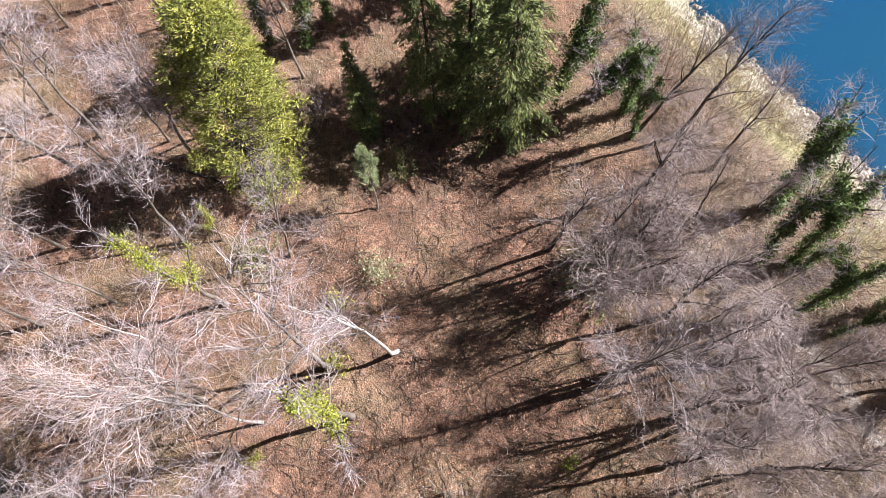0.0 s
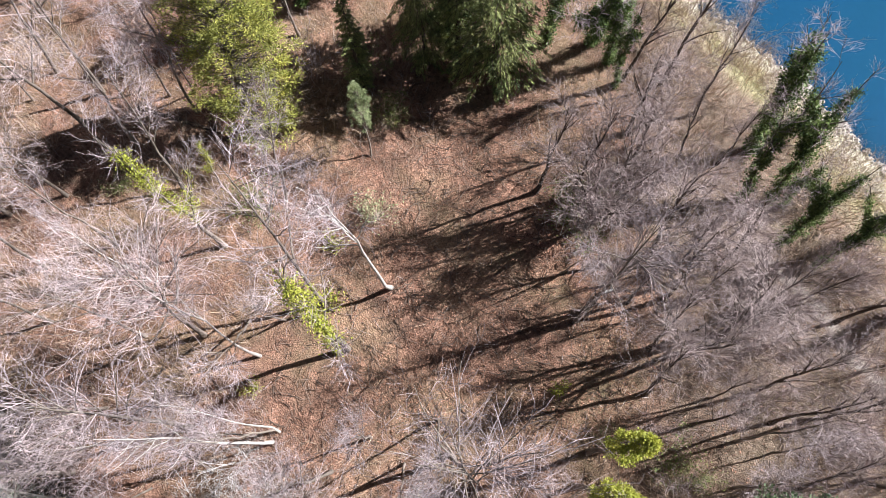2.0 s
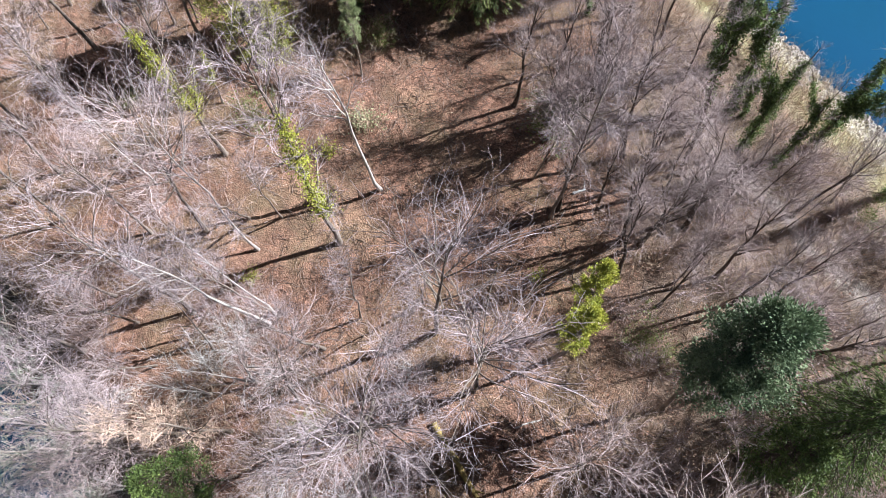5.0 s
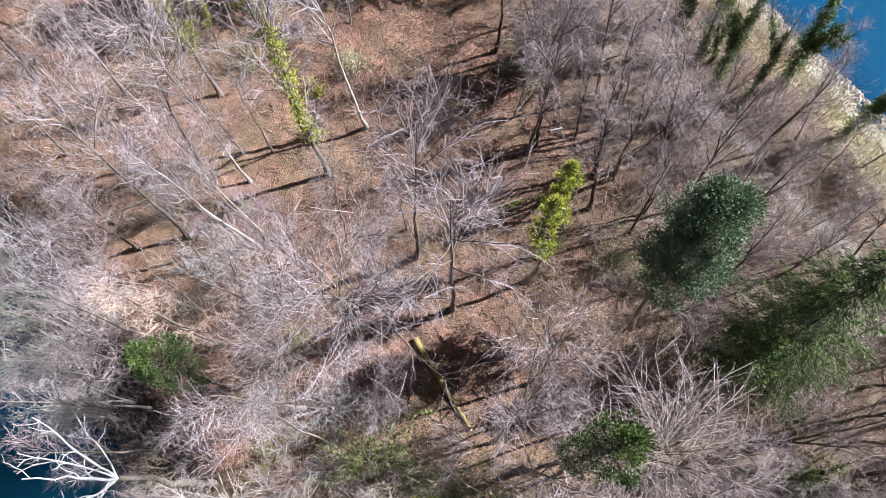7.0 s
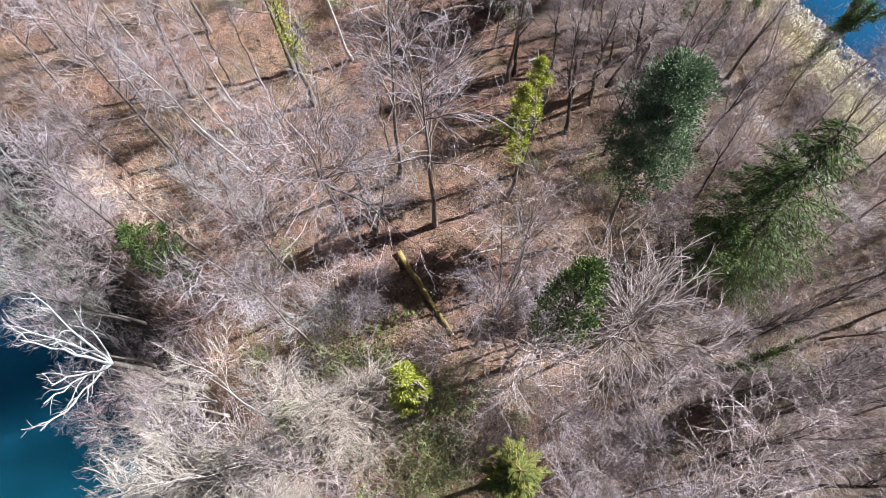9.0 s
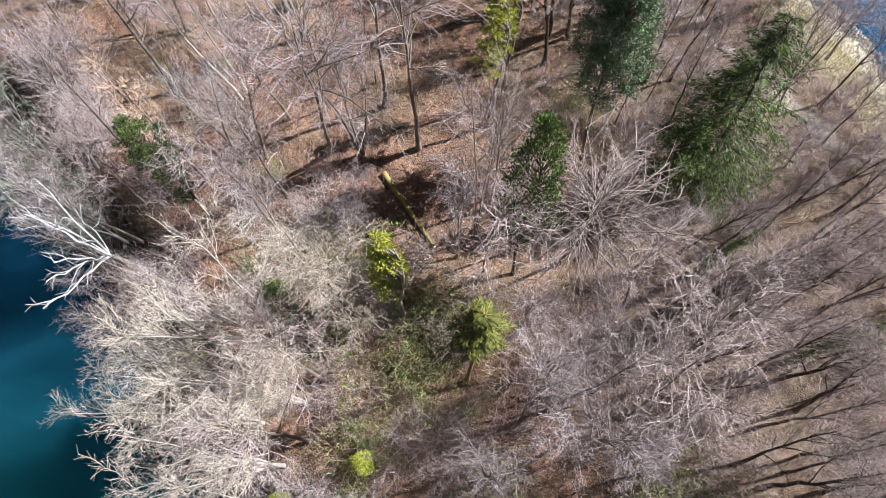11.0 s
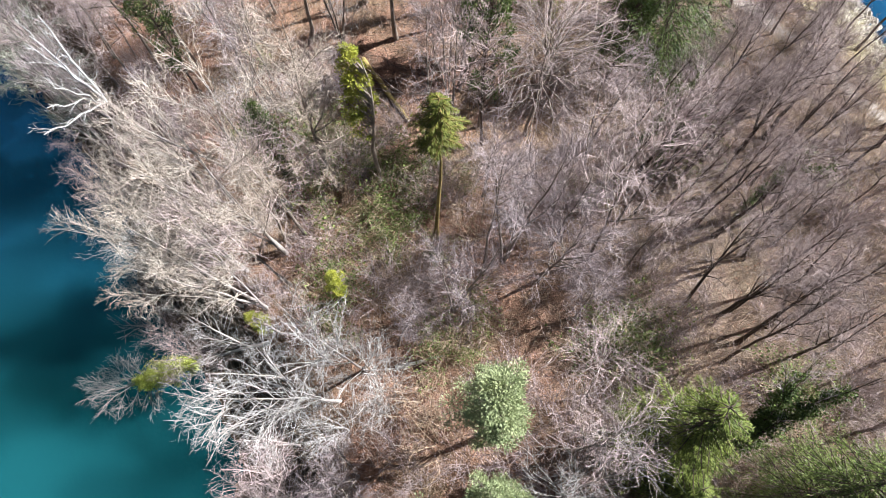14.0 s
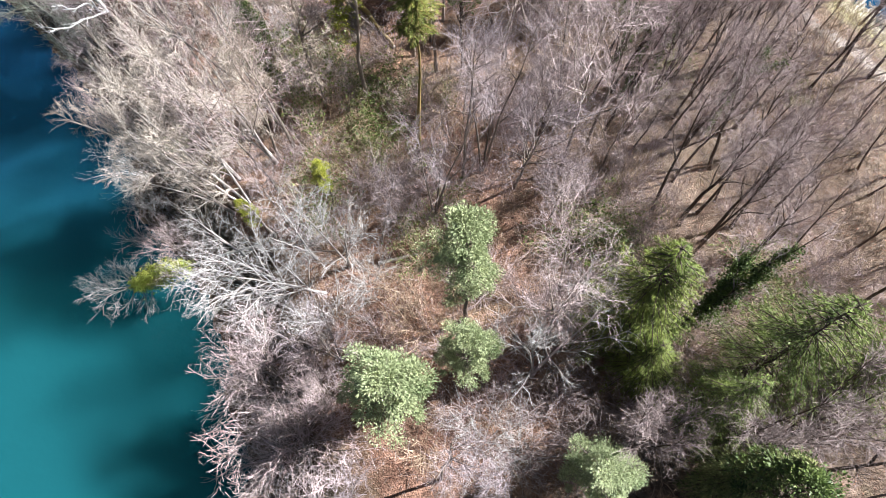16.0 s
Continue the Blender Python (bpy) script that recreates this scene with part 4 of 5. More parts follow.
put("holly", -3.20, -28.00, (-4.00, -28.30, 4.40), wide=1.6, spin=287)
# the near end
put("pale_pine", 4.20, -38.70, (4.20, -39.00, 10.40), wide=1.35, spin=187)
put("pale_pine", 7.60, -37.30, (7.60, -37.30, 9.40), wide=1.05, spin=182)
put("pale_pine", 7.45, -33.70, (7.45, -33.70, 12.40), wide=1.0, spin=104)
put("pale_pine", 13.40, -42.00, (13.40, -42.20, 5.60), wide=2.2, spin=182)
put("spruce_gold", 15.80, -34.90, (16.10, -34.20, 10.40), wide=1.2, spin=348)
put("spruce_gold", 16.60, -36.90, (16.50, -36.90, 5.60), wide=1.5, spin=128)
put("olive_broad", 21.80, -37.60, (22.70, -36.80, 10.20), wide=0.95, spin=85)
put("olive_broad", 26.40, -38.00, (27.40, -37.40, 9.60), wide=0.95, spin=205)
put("olive_broad", 18.80, -39.40, (19.20, -39.20, 8.40), wide=0.8, spin=300)
# the next three trees are made up, added to throw dense shade westward
put("dark_multi", 20.60, -40.60, (20.90, -40.40, 7.60), spin=10)
put("dark_multi", 15.60, -40.60, (15.90, -40.50, 7.00), wide=0.9, spin=200)
put("dark_multi", 23.80, -40.20, (24.20, -40.00, 8.00), spin=95)
put("spruce", 19.00, -42.50, (20.00, -42.50, 9.00), wide=1.2, spin=276)
put("ivy", 16.50, -36.00, (23.00, -33.00, 9.00), spin=5)
put("yew", 19.91, -43.16, (19.91, -43.16, 9.00), wide=1.3, spin=112)
put("bare_d", 9.20, -24.00, (9.20, -23.40, 11.50), spin=335)
put("bare_c", 8.00, -24.60, (8.40, -23.80, 11.00), spin=313)
put("bare_pink", 14.00, -24.40, (14.50, -23.50, 12.00), spin=30)
put("bare_pink", 16.00, -22.00, (16.50, -21.00, 11.00), spin=303)
put("pale_wide", 11.20, -36.80, (11.40, -36.30, 8.40), spin=304)
put("shrub_pale", 8.40, -40.20, (8.40, -40.20, 2.60), wide=1.2, spin=163)
put("shrub_pale", 10.20, -40.80, (10.20, -40.80, 2.40), wide=1.2, spin=132)
put("holly", 0.20, -26.50, (0.20, -26.60, 5.40), wide=1.6, spin=352)
# thick-stemmed trees whose shadows stripe the glade
put("dark_bare", 12.22, 15.05, (10.76, 13.57, 10.14), wide=1.35, spin=342)
put("dark_slim", 11.24, 11.59, (10.13, 10.67, 10.14), wide=1.35, spin=243)
put("dark_slim", 8.41, 3.50, (8.29, 3.31, 9.05), wide=1.35, spin=143)
put("dark_bare", 12.80, 7.18, (11.67, 7.02, 10.14), wide=1.35, spin=75)
put("dark_slim", 13.19, 4.32, (12.15, 4.55, 10.14), wide=1.35, spin=337)
put("dark_slim", 11.98, 1.42, (11.34, 1.93, 9.36), wide=1.35, spin=96)
put("dark_bare", 16.09, 2.20, (14.49, 2.82, 10.14), wide=1.35, spin=200)
put("dark_bare", 16.27, 5.95, (14.47, 6.07, 10.14), wide=1.35, spin=242)
put("dark_slim", 11.43, -1.06, (10.67, -0.32, 9.36), wide=1.35, spin=86)
put("dark_bare", 13.21, 1.16, (12.66, -0.10, 9.36), wide=1.35, spin=113)
put("dark_bare", 16.56, 3.27, (15.20, 1.52, 10.14), wide=1.35, spin=266)
# dark stems and ivy-green undergrowth on the eastern slope
put("dark_slim", 17.09, -21.34, (18.89, -20.54, 9.50), wide=0.9, spin=130)
put("dark_bare", 18.39, -21.57, (19.89, -21.37, 9.00), wide=0.9, spin=243)
put("dark_slim", 20.25, -19.10, (21.85, -18.20, 9.00), wide=0.9, spin=314)
put("dark_slim", 19.94, -15.23, (21.54, -14.73, 8.50), wide=0.9, spin=91)
put("dark_bare", 16.66, -18.63, (18.06, -18.33, 8.00), wide=0.9, spin=330)
put("dark_slim", 20.88, -30.27, (22.08, -29.47, 9.50), wide=0.9, spin=203)
put("dark_slim", 21.80, -27.37, (23.30, -26.37, 9.00), wide=0.9, spin=34)
put("dark_bare", 20.82, -22.06, (22.22, -21.36, 9.00), wide=0.9, spin=291)
put("shrub_green", 21.52, -16.63, (21.52, -16.43, 2.20), wide=1.2, spin=290)
put("shrub_green", 20.14, -18.48, (20.14, -18.28, 1.80), wide=1.1, spin=283)
put("shrub_green", 14.58, -20.19, (14.58, -19.99, 1.60), wide=1.2, spin=234)
put("shrub_green", 16.75, -29.08, (16.75, -28.88, 2.20), wide=1.5, spin=251)
put("shrub_green", 15.34, -28.61, (15.34, -28.41, 1.70), wide=1.3, spin=10)
put("shrub_green", 23.92, -31.82, (23.92, -31.62, 2.00), wide=1.5, spin=123)
put("shrub_green", 25.26, -32.20, (25.26, -32.00, 1.80), wide=1.3, spin=194)
put("shrub_green", -0.39, -25.74, (-0.39, -25.54, 2.20), wide=1.3, spin=331)
put("shrub_green", 1.94, -18.09, (1.94, -17.89, 2.00), wide=1.1, spin=210)
put("shrub_green", 1.16, -21.55, (1.16, -21.35, 1.70), wide=1.1, spin=83)
put("shrub_green", 6.99, -29.40, (6.99, -29.20, 1.60), wide=1.0, spin=274)
# low crowns beside the mossy log and on the southern slope
put("dome", -1.25, -13.71, (-0.95, -13.41, 4.60), wide=0.9, spin=312)
put("dome", -0.43, -11.98, (-0.13, -11.68, 4.20), wide=0.8, spin=77)
put("shrub_pale", 0.65, -33.25, (0.95, -32.95, 2.60), wide=1.2, spin=232)
put("shrub_pink", 3.31, -34.50, (3.61, -34.20, 2.40), wide=1.1, spin=237)
put("shrub_pale", 2.39, -31.47, (2.69, -31.17, 2.60), wide=1.2, spin=272)
put("pale_wide", -0.80, -31.73, (-0.50, -31.43, 5.50), wide=0.9, spin=157)
put("dome", 13.09, -27.51, (13.39, -27.21, 5.00), wide=1.0, spin=72)
put("bare_pink", 16.26, -24.63, (16.56, -24.33, 7.50), wide=1.1, spin=197)
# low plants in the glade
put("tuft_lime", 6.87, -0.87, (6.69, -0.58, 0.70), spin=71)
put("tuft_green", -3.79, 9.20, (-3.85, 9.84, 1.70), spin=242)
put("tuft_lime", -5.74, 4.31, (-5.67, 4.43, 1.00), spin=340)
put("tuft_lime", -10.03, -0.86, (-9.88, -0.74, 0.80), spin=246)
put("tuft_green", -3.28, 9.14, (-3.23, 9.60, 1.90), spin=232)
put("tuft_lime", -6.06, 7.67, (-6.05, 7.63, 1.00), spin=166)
# dense crowns that darken the glade
put("dark_multi", 9.31, 9.01, (8.39, 7.91, 9.50), spin=348)
put("dark_multi", 10.94, 10.75, (10.11, 9.64, 9.00), wide=0.8, spin=79)
put("shrub_green", 9.00, 9.36, (8.71, 9.12, 2.20), wide=1.3, spin=128)
put("shrub_dark", 10.13, 8.99, (9.66, 8.68, 3.00), wide=1.5, spin=230)
# six dark shrubs added in place of the deep shade at the near end
put("shrub_dark", 12.38, -39.22, (12.07, -39.29, 3.00), wide=1.2, spin=235)
put("shrub_dark", 14.84, -38.16, (14.30, -38.33, 3.00), wide=1.2, spin=38)
put("shrub_dark", 10.59, -40.25, (10.41, -40.24, 3.00), wide=1.2, spin=58)
put("shrub_dark", 17.05, -37.08, (16.33, -37.34, 3.00), wide=1.2, spin=249)
put("shrub_dark", 13.63, -40.60, (13.22, -40.56, 3.00), wide=1.2, spin=302)
put("shrub_dark", 8.95, -39.12, (8.92, -39.21, 3.00), wide=1.2, spin=228)
# crowns between the spruce and the log
put("bare_pink", 7.19, -11.76, (7.19, -11.76, 11.00), spin=336)
put("bare_a", 5.14, -14.87, (5.14, -14.87, 11.00), wide=0.8, spin=135)
put("bare_c", 8.28, -14.66, (8.28, -14.66, 10.00), spin=118)
# bundles of dark mossy stems on the eastern slope
put("dark_slim", 18.02, -18.34, (19.00, -18.60, 9.00), wide=1.2, spin=287)
put("ivy_thin", 18.47, -18.73, (19.90, -18.00, 9.20), wide=0.9, spin=14)
put("dark_bare", 19.19, -18.56, (20.20, -18.70, 9.00), wide=1.1, spin=69)
put("dark_slim", 19.91, -19.33, (20.60, -19.30, 8.60), wide=1.3, spin=69)
put("ivy_thin", 18.11, -16.62, (18.60, -17.20, 8.60), wide=0.9, spin=140)
put("dark_slim", 20.96, -18.23, (21.30, -18.60, 9.40), wide=1.3, spin=56)
put("dark_bare", 22.13, -17.50, (22.40, -17.50, 9.20), wide=1.1, spin=287)
put("dark_bare", 24.72, -16.79, (24.70, -16.60, 9.80), wide=1.2, spin=304)
put("dark_slim", 26.29, -16.04, (26.30, -16.20, 9.40), wide=1.4, spin=136)
put("dark_bare", 27.59, -16.47, (27.20, -17.00, 9.00), wide=1.1, spin=10)
put("dark_bare", 21.77, -22.79, (22.80, -22.60, 9.60), wide=1.2, spin=256)
put("ivy_thin", 23.34, -21.60, (24.40, -21.30, 9.20), spin=38)
put("dark_bare", 25.41, -21.30, (25.20, -21.90, 9.20), wide=1.1, spin=220)
put("dark_slim", 20.60, -28.10, (21.40, -27.60, 9.00), wide=1.4, spin=220)
put("dark_bare", 21.90, -29.20, (22.90, -28.60, 9.40), wide=1.1, spin=20)
put("ivy_thin", 20.52, -17.41, (20.58, -18.00, 7.00), spin=61)
put("ivy_thin", 22.10, 6.20, (21.90, 6.60, 9.00), spin=243)
put("shrub_green", 2.45, -17.70, (2.63, -18.41, 2.40), wide=1.3, spin=357)
put("shrub_green", 2.97, -20.01, (3.11, -20.52, 2.40), wide=1.3, spin=222)
put("shrub_green", -1.08, -14.53, (-0.69, -15.37, 2.40), wide=1.3, spin=260)
put("shrub_green", -2.06, -16.11, (-1.61, -16.85, 2.40), wide=1.3, spin=135)
put("shrub_green", 15.95, -28.66, (15.28, -28.64, 2.40), wide=1.3, spin=291)
put("shrub_green", 14.64, -29.50, (14.02, -29.46, 2.40), wide=1.3, spin=40)
put("bare_pink", -8.60, -18.40, (-10.20, -18.60, 7.50), wide=0.9, spin=55)
put("willow", -9.40, -17.60, (-10.60, -17.60, 5.50), wide=1.0, spin=129)

# ---- fallen wood ----
log(0.7, -9.1, 3.8, -14.3, 0.20, BARK_MOSS, "mossy yellow-brown fallen trunk lying on leaves", seed=3)
log(-18.9, 17.0, -13.4, 15.2, 0.17, BARK_DARK, "dark fallen trunk among bare trees", seed=4)
log(9.5, 4.6, 10.3, 4.9, 0.10, WOOD_BLEACHED, "short bleached log on the leaf litter", seed=5, stubs=1)
log(3.0, -30.2, 5.6, -29.5, 0.12, BARK_PALE, "pale fallen stem under bare trees", seed=6, stubs=2)
log(5.2, -9.4, 6.6, -9.0, 0.05, BARK_PALE, "small pale broken branch on the leaves", seed=8, stubs=4, name="fallen_branch")



def fallen_branch(seed, length=1.6):
    """A crooked broken branch that lies on the litter, with a few side twigs."""
    rng = np.random.default_rng(seed)
    root = anchor("fallen_branch")
    way = np.array([[1.0, 0.0, 0.05]])
    P = grow(rng, np.array([[-length / 2, 0, 0.02]]), way, np.array([length]), 7, 0.22, -0.01)
    P[..., 2] = np.abs(P[..., 2]) * 0.5 + 0.02
    R = np.linspace(0.034, 0.010, 7)[None]
    wood = Soup()
    wood.tubes(P, R, 5)
    stem = part("stem", wood, STICK, root, smooth=True)
    Q, RQ = sprout(rng, P, R, 4, 0.25, 0.95, 45, 10, length * 0.4, 4, 0.25, -0.02, 0.016, 0.006, 0.4, 0.1)
    Q[..., 2] = np.abs(Q[..., 2]) + 0.01
    for i in range(len(Q)):
        side = Soup()
        side.tubes(Q[i:i + 1], RQ[i:i + 1], 3)
        part("side_twig", side, STICK, stem)
    return tagged(root, "crooked broken branch lying on the brown leaves", "branch", "fallen branches in the glade")


BROKEN = [fallen_branch(60, 1.4), fallen_branch(61, 1.9), fallen_branch(62, 1.1), fallen_branch(63, 2.3)]
LAY = random.Random(23)
for number in range(76):
    wx, wy = (LAY.gauss(2.5, 4.0), LAY.gauss(6.5, 4.5)) if number % 4 else (LAY.gauss(3.5, 2.6), LAY.gauss(-11.0, 2.4))
    there = pose(wx, wy, float(ground_z(wx, wy)) + 0.03, 0, 0, LAY.uniform(0, 360))
    if number < 4:
        BROKEN[number].matrix_basis = there
    else:
        copy_thing(BROKEN[number % 4], there)


def dead_tree():
    """A bleached snag on the shore: a leaning trunk that forks into long crooked limbs."""
    rng = np.random.default_rng(17)
    root = anchor("dead_tree")
    foot = np.array([-10.0, -16.8, float(ground_z(-10.0, -16.8)) - 0.2])
    root.location = Vector(foot)
    fork = np.array([-12.05, -16.75, 6.2]) - foot
    u = np.linspace(0, 1, 7)[:, None]
    P = fork * u + rng.normal(size=(7, 3)) * np.array([0.08, 0.08, 0]) * np.sin(np.pi * u)
    wood = Soup()
    wood.tubes(P[None], np.linspace(0.20, 0.12, 7)[None], 8)
    part("trunk", wood, BARK, root, smooth=True)
    twigs = Soup()
    for x, y, z, thick in ((-13.8, -14.6, 10.3, 0.065), (-13.0, -16.9, 11.4, 0.075), (-13.7, -19.9, 7.9, 0.058), (-13.3, -18.9, 8.7, 0.05), (-12.7, -18.3, 9.4, 0.05), (-15.0, -13.4, 6.0, 0.045), (-14.4, -15.9, 9.8, 0.05)):
        tip = np.array([x, y, z]) - foot
        v = np.linspace(0, 1, 8)[:, None]
        A = fork * (1 - v) + tip * v + rng.normal(size=(8, 3)) * 0.13 * np.sin(np.pi * v)
        RA = np.linspace(thick, 0.022, 8)
        limb = Soup()
        limb.tubes(A[None], RA[None], 6)
        part("limb", limb, WOOD_BLEACHED, root, smooth=True)
        B, RB = sprout(rng, A[None], RA[None], 5, 0.25, 0.98, 40, 12, 1.5, 6, 0.22, 0.0, 0.034, 0.011, 0.4, 0.05)
        twigs.tubes(B, RB, 4)
        C, RC = sprout(rng, B, RB, 3, 0.3, 0.95, 45, 12, 0.5, 3, 0.2, 0.0, 0.014, 0.007, 0.3, 0.1)
        twigs.tubes(C, RC, 3)
    tagged(part("crown", twigs, WOOD_BLEACHED, root), kind="stuff")
    tagged(root, "bleached white dead tree leaning over the lake", "tree")


dead_tree()

# ---- the rest of the wood, filled in by zone ----
REST = random.Random(7)
EVERGREEN = ("pine", "spruce", "yew", "holly", "conifer", "dead_tree")
FEET = [(o.location.x, o.location.y, 3.7 if o.name.split(".")[0] in EVERGREEN else 0.0) for o in scene.collection.objects if o.parent is None and o.type == "EMPTY" and not o.name.startswith("fallen")]


def free(x, y, gap, high):
    return all((x - a) ** 2 + (y - b) ** 2 > max(gap, r if high > 5 else 0.8) ** 2 for a, b, r in FEET)


def dry(x, y, west, east):
    return x - shore_west(y) > west and shore_east(y) - x > east


def glade(x, y):
    """How open the wood is: the leaf-strewn glades keep few stems."""
    a = ((x - 3.0) / 8.5) ** 2 + ((y - 7.0) / 9.0) ** 2
    c = ((x - 3.0) / 4.8) ** 2 + ((y + 11.0) / 4.0) ** 2
    d = ((x + 6.0) / 3.5) ** 2 + ((y - 1.5) / 5.0) ** 2
    e = ((x - 11.0) / 3.0) ** 2 + ((y + 28.5) / 3.0) ** 2
    return min(a, c, d, e) < 1


FEET.append((11.2, -16.4, 3.8))
THICKET = {}


def thickets():
    """The shrubs past those that can be told apart, joined by kind."""
    for key, places in THICKET.items():
        src = STOCK[key].children[0].data
        co, q = np.empty(len(src.vertices) * 3, np.float32), np.empty(len(src.loops), np.int32)
        src.vertices.foreach_get("co", co)
        src.loops.foreach_get("vertex_index", q)
        co = np.column_stack([co.reshape(-1, 3), np.ones(len(co) // 3)])
        soup = Soup()
        for m in places:
            soup.add((co @ np.array(m).T)[:, :3], q.reshape(-1, 4))
        tagged(new("thicket", soup.mesh("thicket", src.materials[0])), "hazy leafless brushwood crowding under the trees", "brushwood", kind="stuff")


def fill(kinds, count, x0, x1, y0, y1, low, high, gap, west, east, open_too=False, lean=0.08, joined=False):
    made = 0
    for _ in range(count * 12):
        x, y = REST.uniform(x0, x1), REST.uniform(y0, y1)
        if made == count:
            break
        if dry(x, y, west, east) and free(x, y, gap, high) and (open_too or not glade(x, y)):
            h = REST.uniform(low, high)
            z = float(ground_z(x, y))
            key = REST.choice(kinds)
            if joined:
                turn = Matrix.Rotation(REST.uniform(0, 2 * math.pi), 4, "Z") @ Matrix.Rotation(REST.gauss(0, lean), 4, "X")
                k = h / STOCK[key]["tall"]
                THICKET.setdefault(key, []).append(Matrix.Translation((x, y, z)) @ turn @ Matrix.Diagonal((k, k, k, 1)))
                FEET.append((x, y, 0.0))
                made += 1
                continue
            put(key, x, y, (x + REST.gauss(0, lean) * h, y + REST.gauss(0, lean) * h, z + h), None, REST.uniform(0, 360), REST.uniform(0.8, 1.1))
            FEET.append((x, y, 0.0))
            made += 1


fill(["bare_a", "bare_c", "bare_c", "bare_pink", "slender"], 30, -27, -8, -16, 30, 9, 13.5, 2.3, 3, 5)
fill(["bare_c", "slender", "bare_pink", "bare_d"], 10, -8, 6, -22, -3, 9, 13.5, 2.2, 3, 5)
fill(["dark_slim", "dark_bare", "bare_c", "slender"], 22, 12, 30, -6, 5, 6, 9.5, 1.7, 3, 6)
fill(["dark_slim", "bare_c", "slender"], 6, 12, 20, 4, 14, 6, 9, 2.0, 3, 6)
fill(["dark_slim", "dark_slim", "dark_bare", "dark_bare", "bare_c"], 44, 19, 38, -44, -5, 6.5, 10.5, 1.7, 3, 6)
fill(["dark_bare", "dark_slim", "dark_bare"], 12, 18, 27, -27, -14, 7.5, 10.5, 1.5, 3, 6)
fill(["dome", "bare_pink", "dome"], 11, 14.5, 34, -13, 5, 4.5, 7.5, 2.2, 3, 6)
fill(["dome", "bare_pink", "dome"], 14, 8, 19, -31, -17, 6, 8.5, 2.2, 3, 6)
fill(["dark_bare", "dark_slim", "dark_slim", "bare_c"], 5, 10.5, 20, -4, 8, 7, 9.5, 1.5, 3, 6)
fill(["bare_pink", "bare_a", "bare_pink", "bare_c"], 18, 8, 17, -42, -16, 8, 11.5, 2.0, 4, 5)
fill(["bare_c", "bare_pink", "bare_d", "slender"], 26, -2, 16, -44, -20, 7, 11, 2.0, 4, 5)
fill(["pale_wide", "bare_pink", "bare_a", "bare_pink"], 12, -26, -4, -20, -3, 6, 9, 2.0, 0.5, 5)
fill(["bare_pink", "bare_a", "pale_wide"], 9, -18, -10, -16, -8, 6, 9, 1.5, 0.3, 5)
fill(["shrub_pink", "shrub_b", "shrub_a"], 12, -18, -10, -17, -8, 2, 3.4, 0.9, 0.3, 5, lean=0.03)
fill(["shrub_a", "shrub_b", "shrub_pink"], 28, -27, -6, -20, 30, 1.8, 3.4, 1.2, 1, 5, lean=0.02)
fill(["shrub_a", "shrub_b", "shrub_pink", "shrub_dark"], 40, -6, 18, -44, -4, 1.4, 3.0, 1.2, 1, 5, lean=0.02)
fill(["shrub_a", "shrub_a", "shrub_b", "shrub_dark"], 24, 11, 36, -40, 30, 1.6, 3.2, 1.2, 1, 3, lean=0.02, joined=True)
fill(["shrub_a", "shrub_b", "shrub_a"], 34, 11, 28, 5, 29, 2.0, 3.6, 1.0, 1, 3, lean=0.03, joined=True)
fill(["shrub_b", "shrub_pink", "shrub_dark", "shrub_a"], 16, 11, 38, -44, -8, 1.8, 3.4, 1.0, 1, 3, lean=0.03, joined=True)
fill(["shrub_pale", "shrub_pink", "shrub_pale"], 20, -26, 0, -42, -4, 2, 3.4, 1.2, 0, 5, lean=0.05)
fill(["shrub_a", "shrub_b", "shrub_pink", "shrub_green", "shrub_dark"], 34, -4, 7, -30, -15, 1.8, 3.6, 0.9, 1, 5, lean=0.03, open_too=True)
fill(["shrub_green", "shrub_a", "shrub_green"], 9, -3, 7, -29, -15, 1.4, 2.4, 0.9, 1, 5, lean=0.03, open_too=True)
fill(["shrub_pink", "shrub_b", "shrub_dark", "shrub_a"], 18, 12, 36, -42, -4, 2.2, 3.4, 1.0, 1, 4, lean=0.05, joined=True)
fill(["shrub_dark", "shrub_b", "shrub_dark"], 10, 11, 26, -4, 5, 2.0, 3.6, 1.0, 1, 4, lean=0.05, joined=True)
fill(["shrub_pink", "shrub_a", "shrub_b", "shrub_pink"], 38, 5, 20, -36, -16, 2.0, 3.8, 0.9, 1, 5, lean=0.05)
fill(["shrub_pink", "shrub_b", "shrub_a", "shrub_pink"], 16, 16, 36, -43, -10, 2.2, 3.4, 0.9, 1, 4, lean=0.06, joined=True)
fill(["shrub_b", "shrub_pink"], 24, 15, 33, -12, 6, 2.2, 3.8, 1.0, 1, 4, lean=0.05, joined=True)
fill(["shrub_green"], 14, -20, 30, -42, 20, 1.2, 2.2, 1.4, 2, 4, lean=0.02)

fill(["shrub_pink", "shrub_b", "shrub_dark", "shrub_a"], 34, 16, 33, -36, -14, 1.6, 2.6, 0.8, 1, 4, lean=0.05, joined=True)
thickets()

# ---- outer crowns that hang over the lake ----
put("willow", -7.20, -21.60, (-11.00, -20.90, 7.00), spin=20)
put("green_willow", -21.60, -6.40, (-22.20, -6.40, 5.00), spin=40)
put("green_willow", -19.60, -9.80, (-20.60, -9.80, 4.60), spin=160)
put("green_willow", -17.60, -13.00, (-18.80, -12.80, 3.60), wide=0.9, spin=280)
put("willow", -6.90, -23.80, (-11.60, -23.40, 7.20), wide=1.05, spin=170)
put("willow", -6.00, -26.00, (-9.90, -26.20, 6.20), spin=245)

# ---- what lies on the ground ----


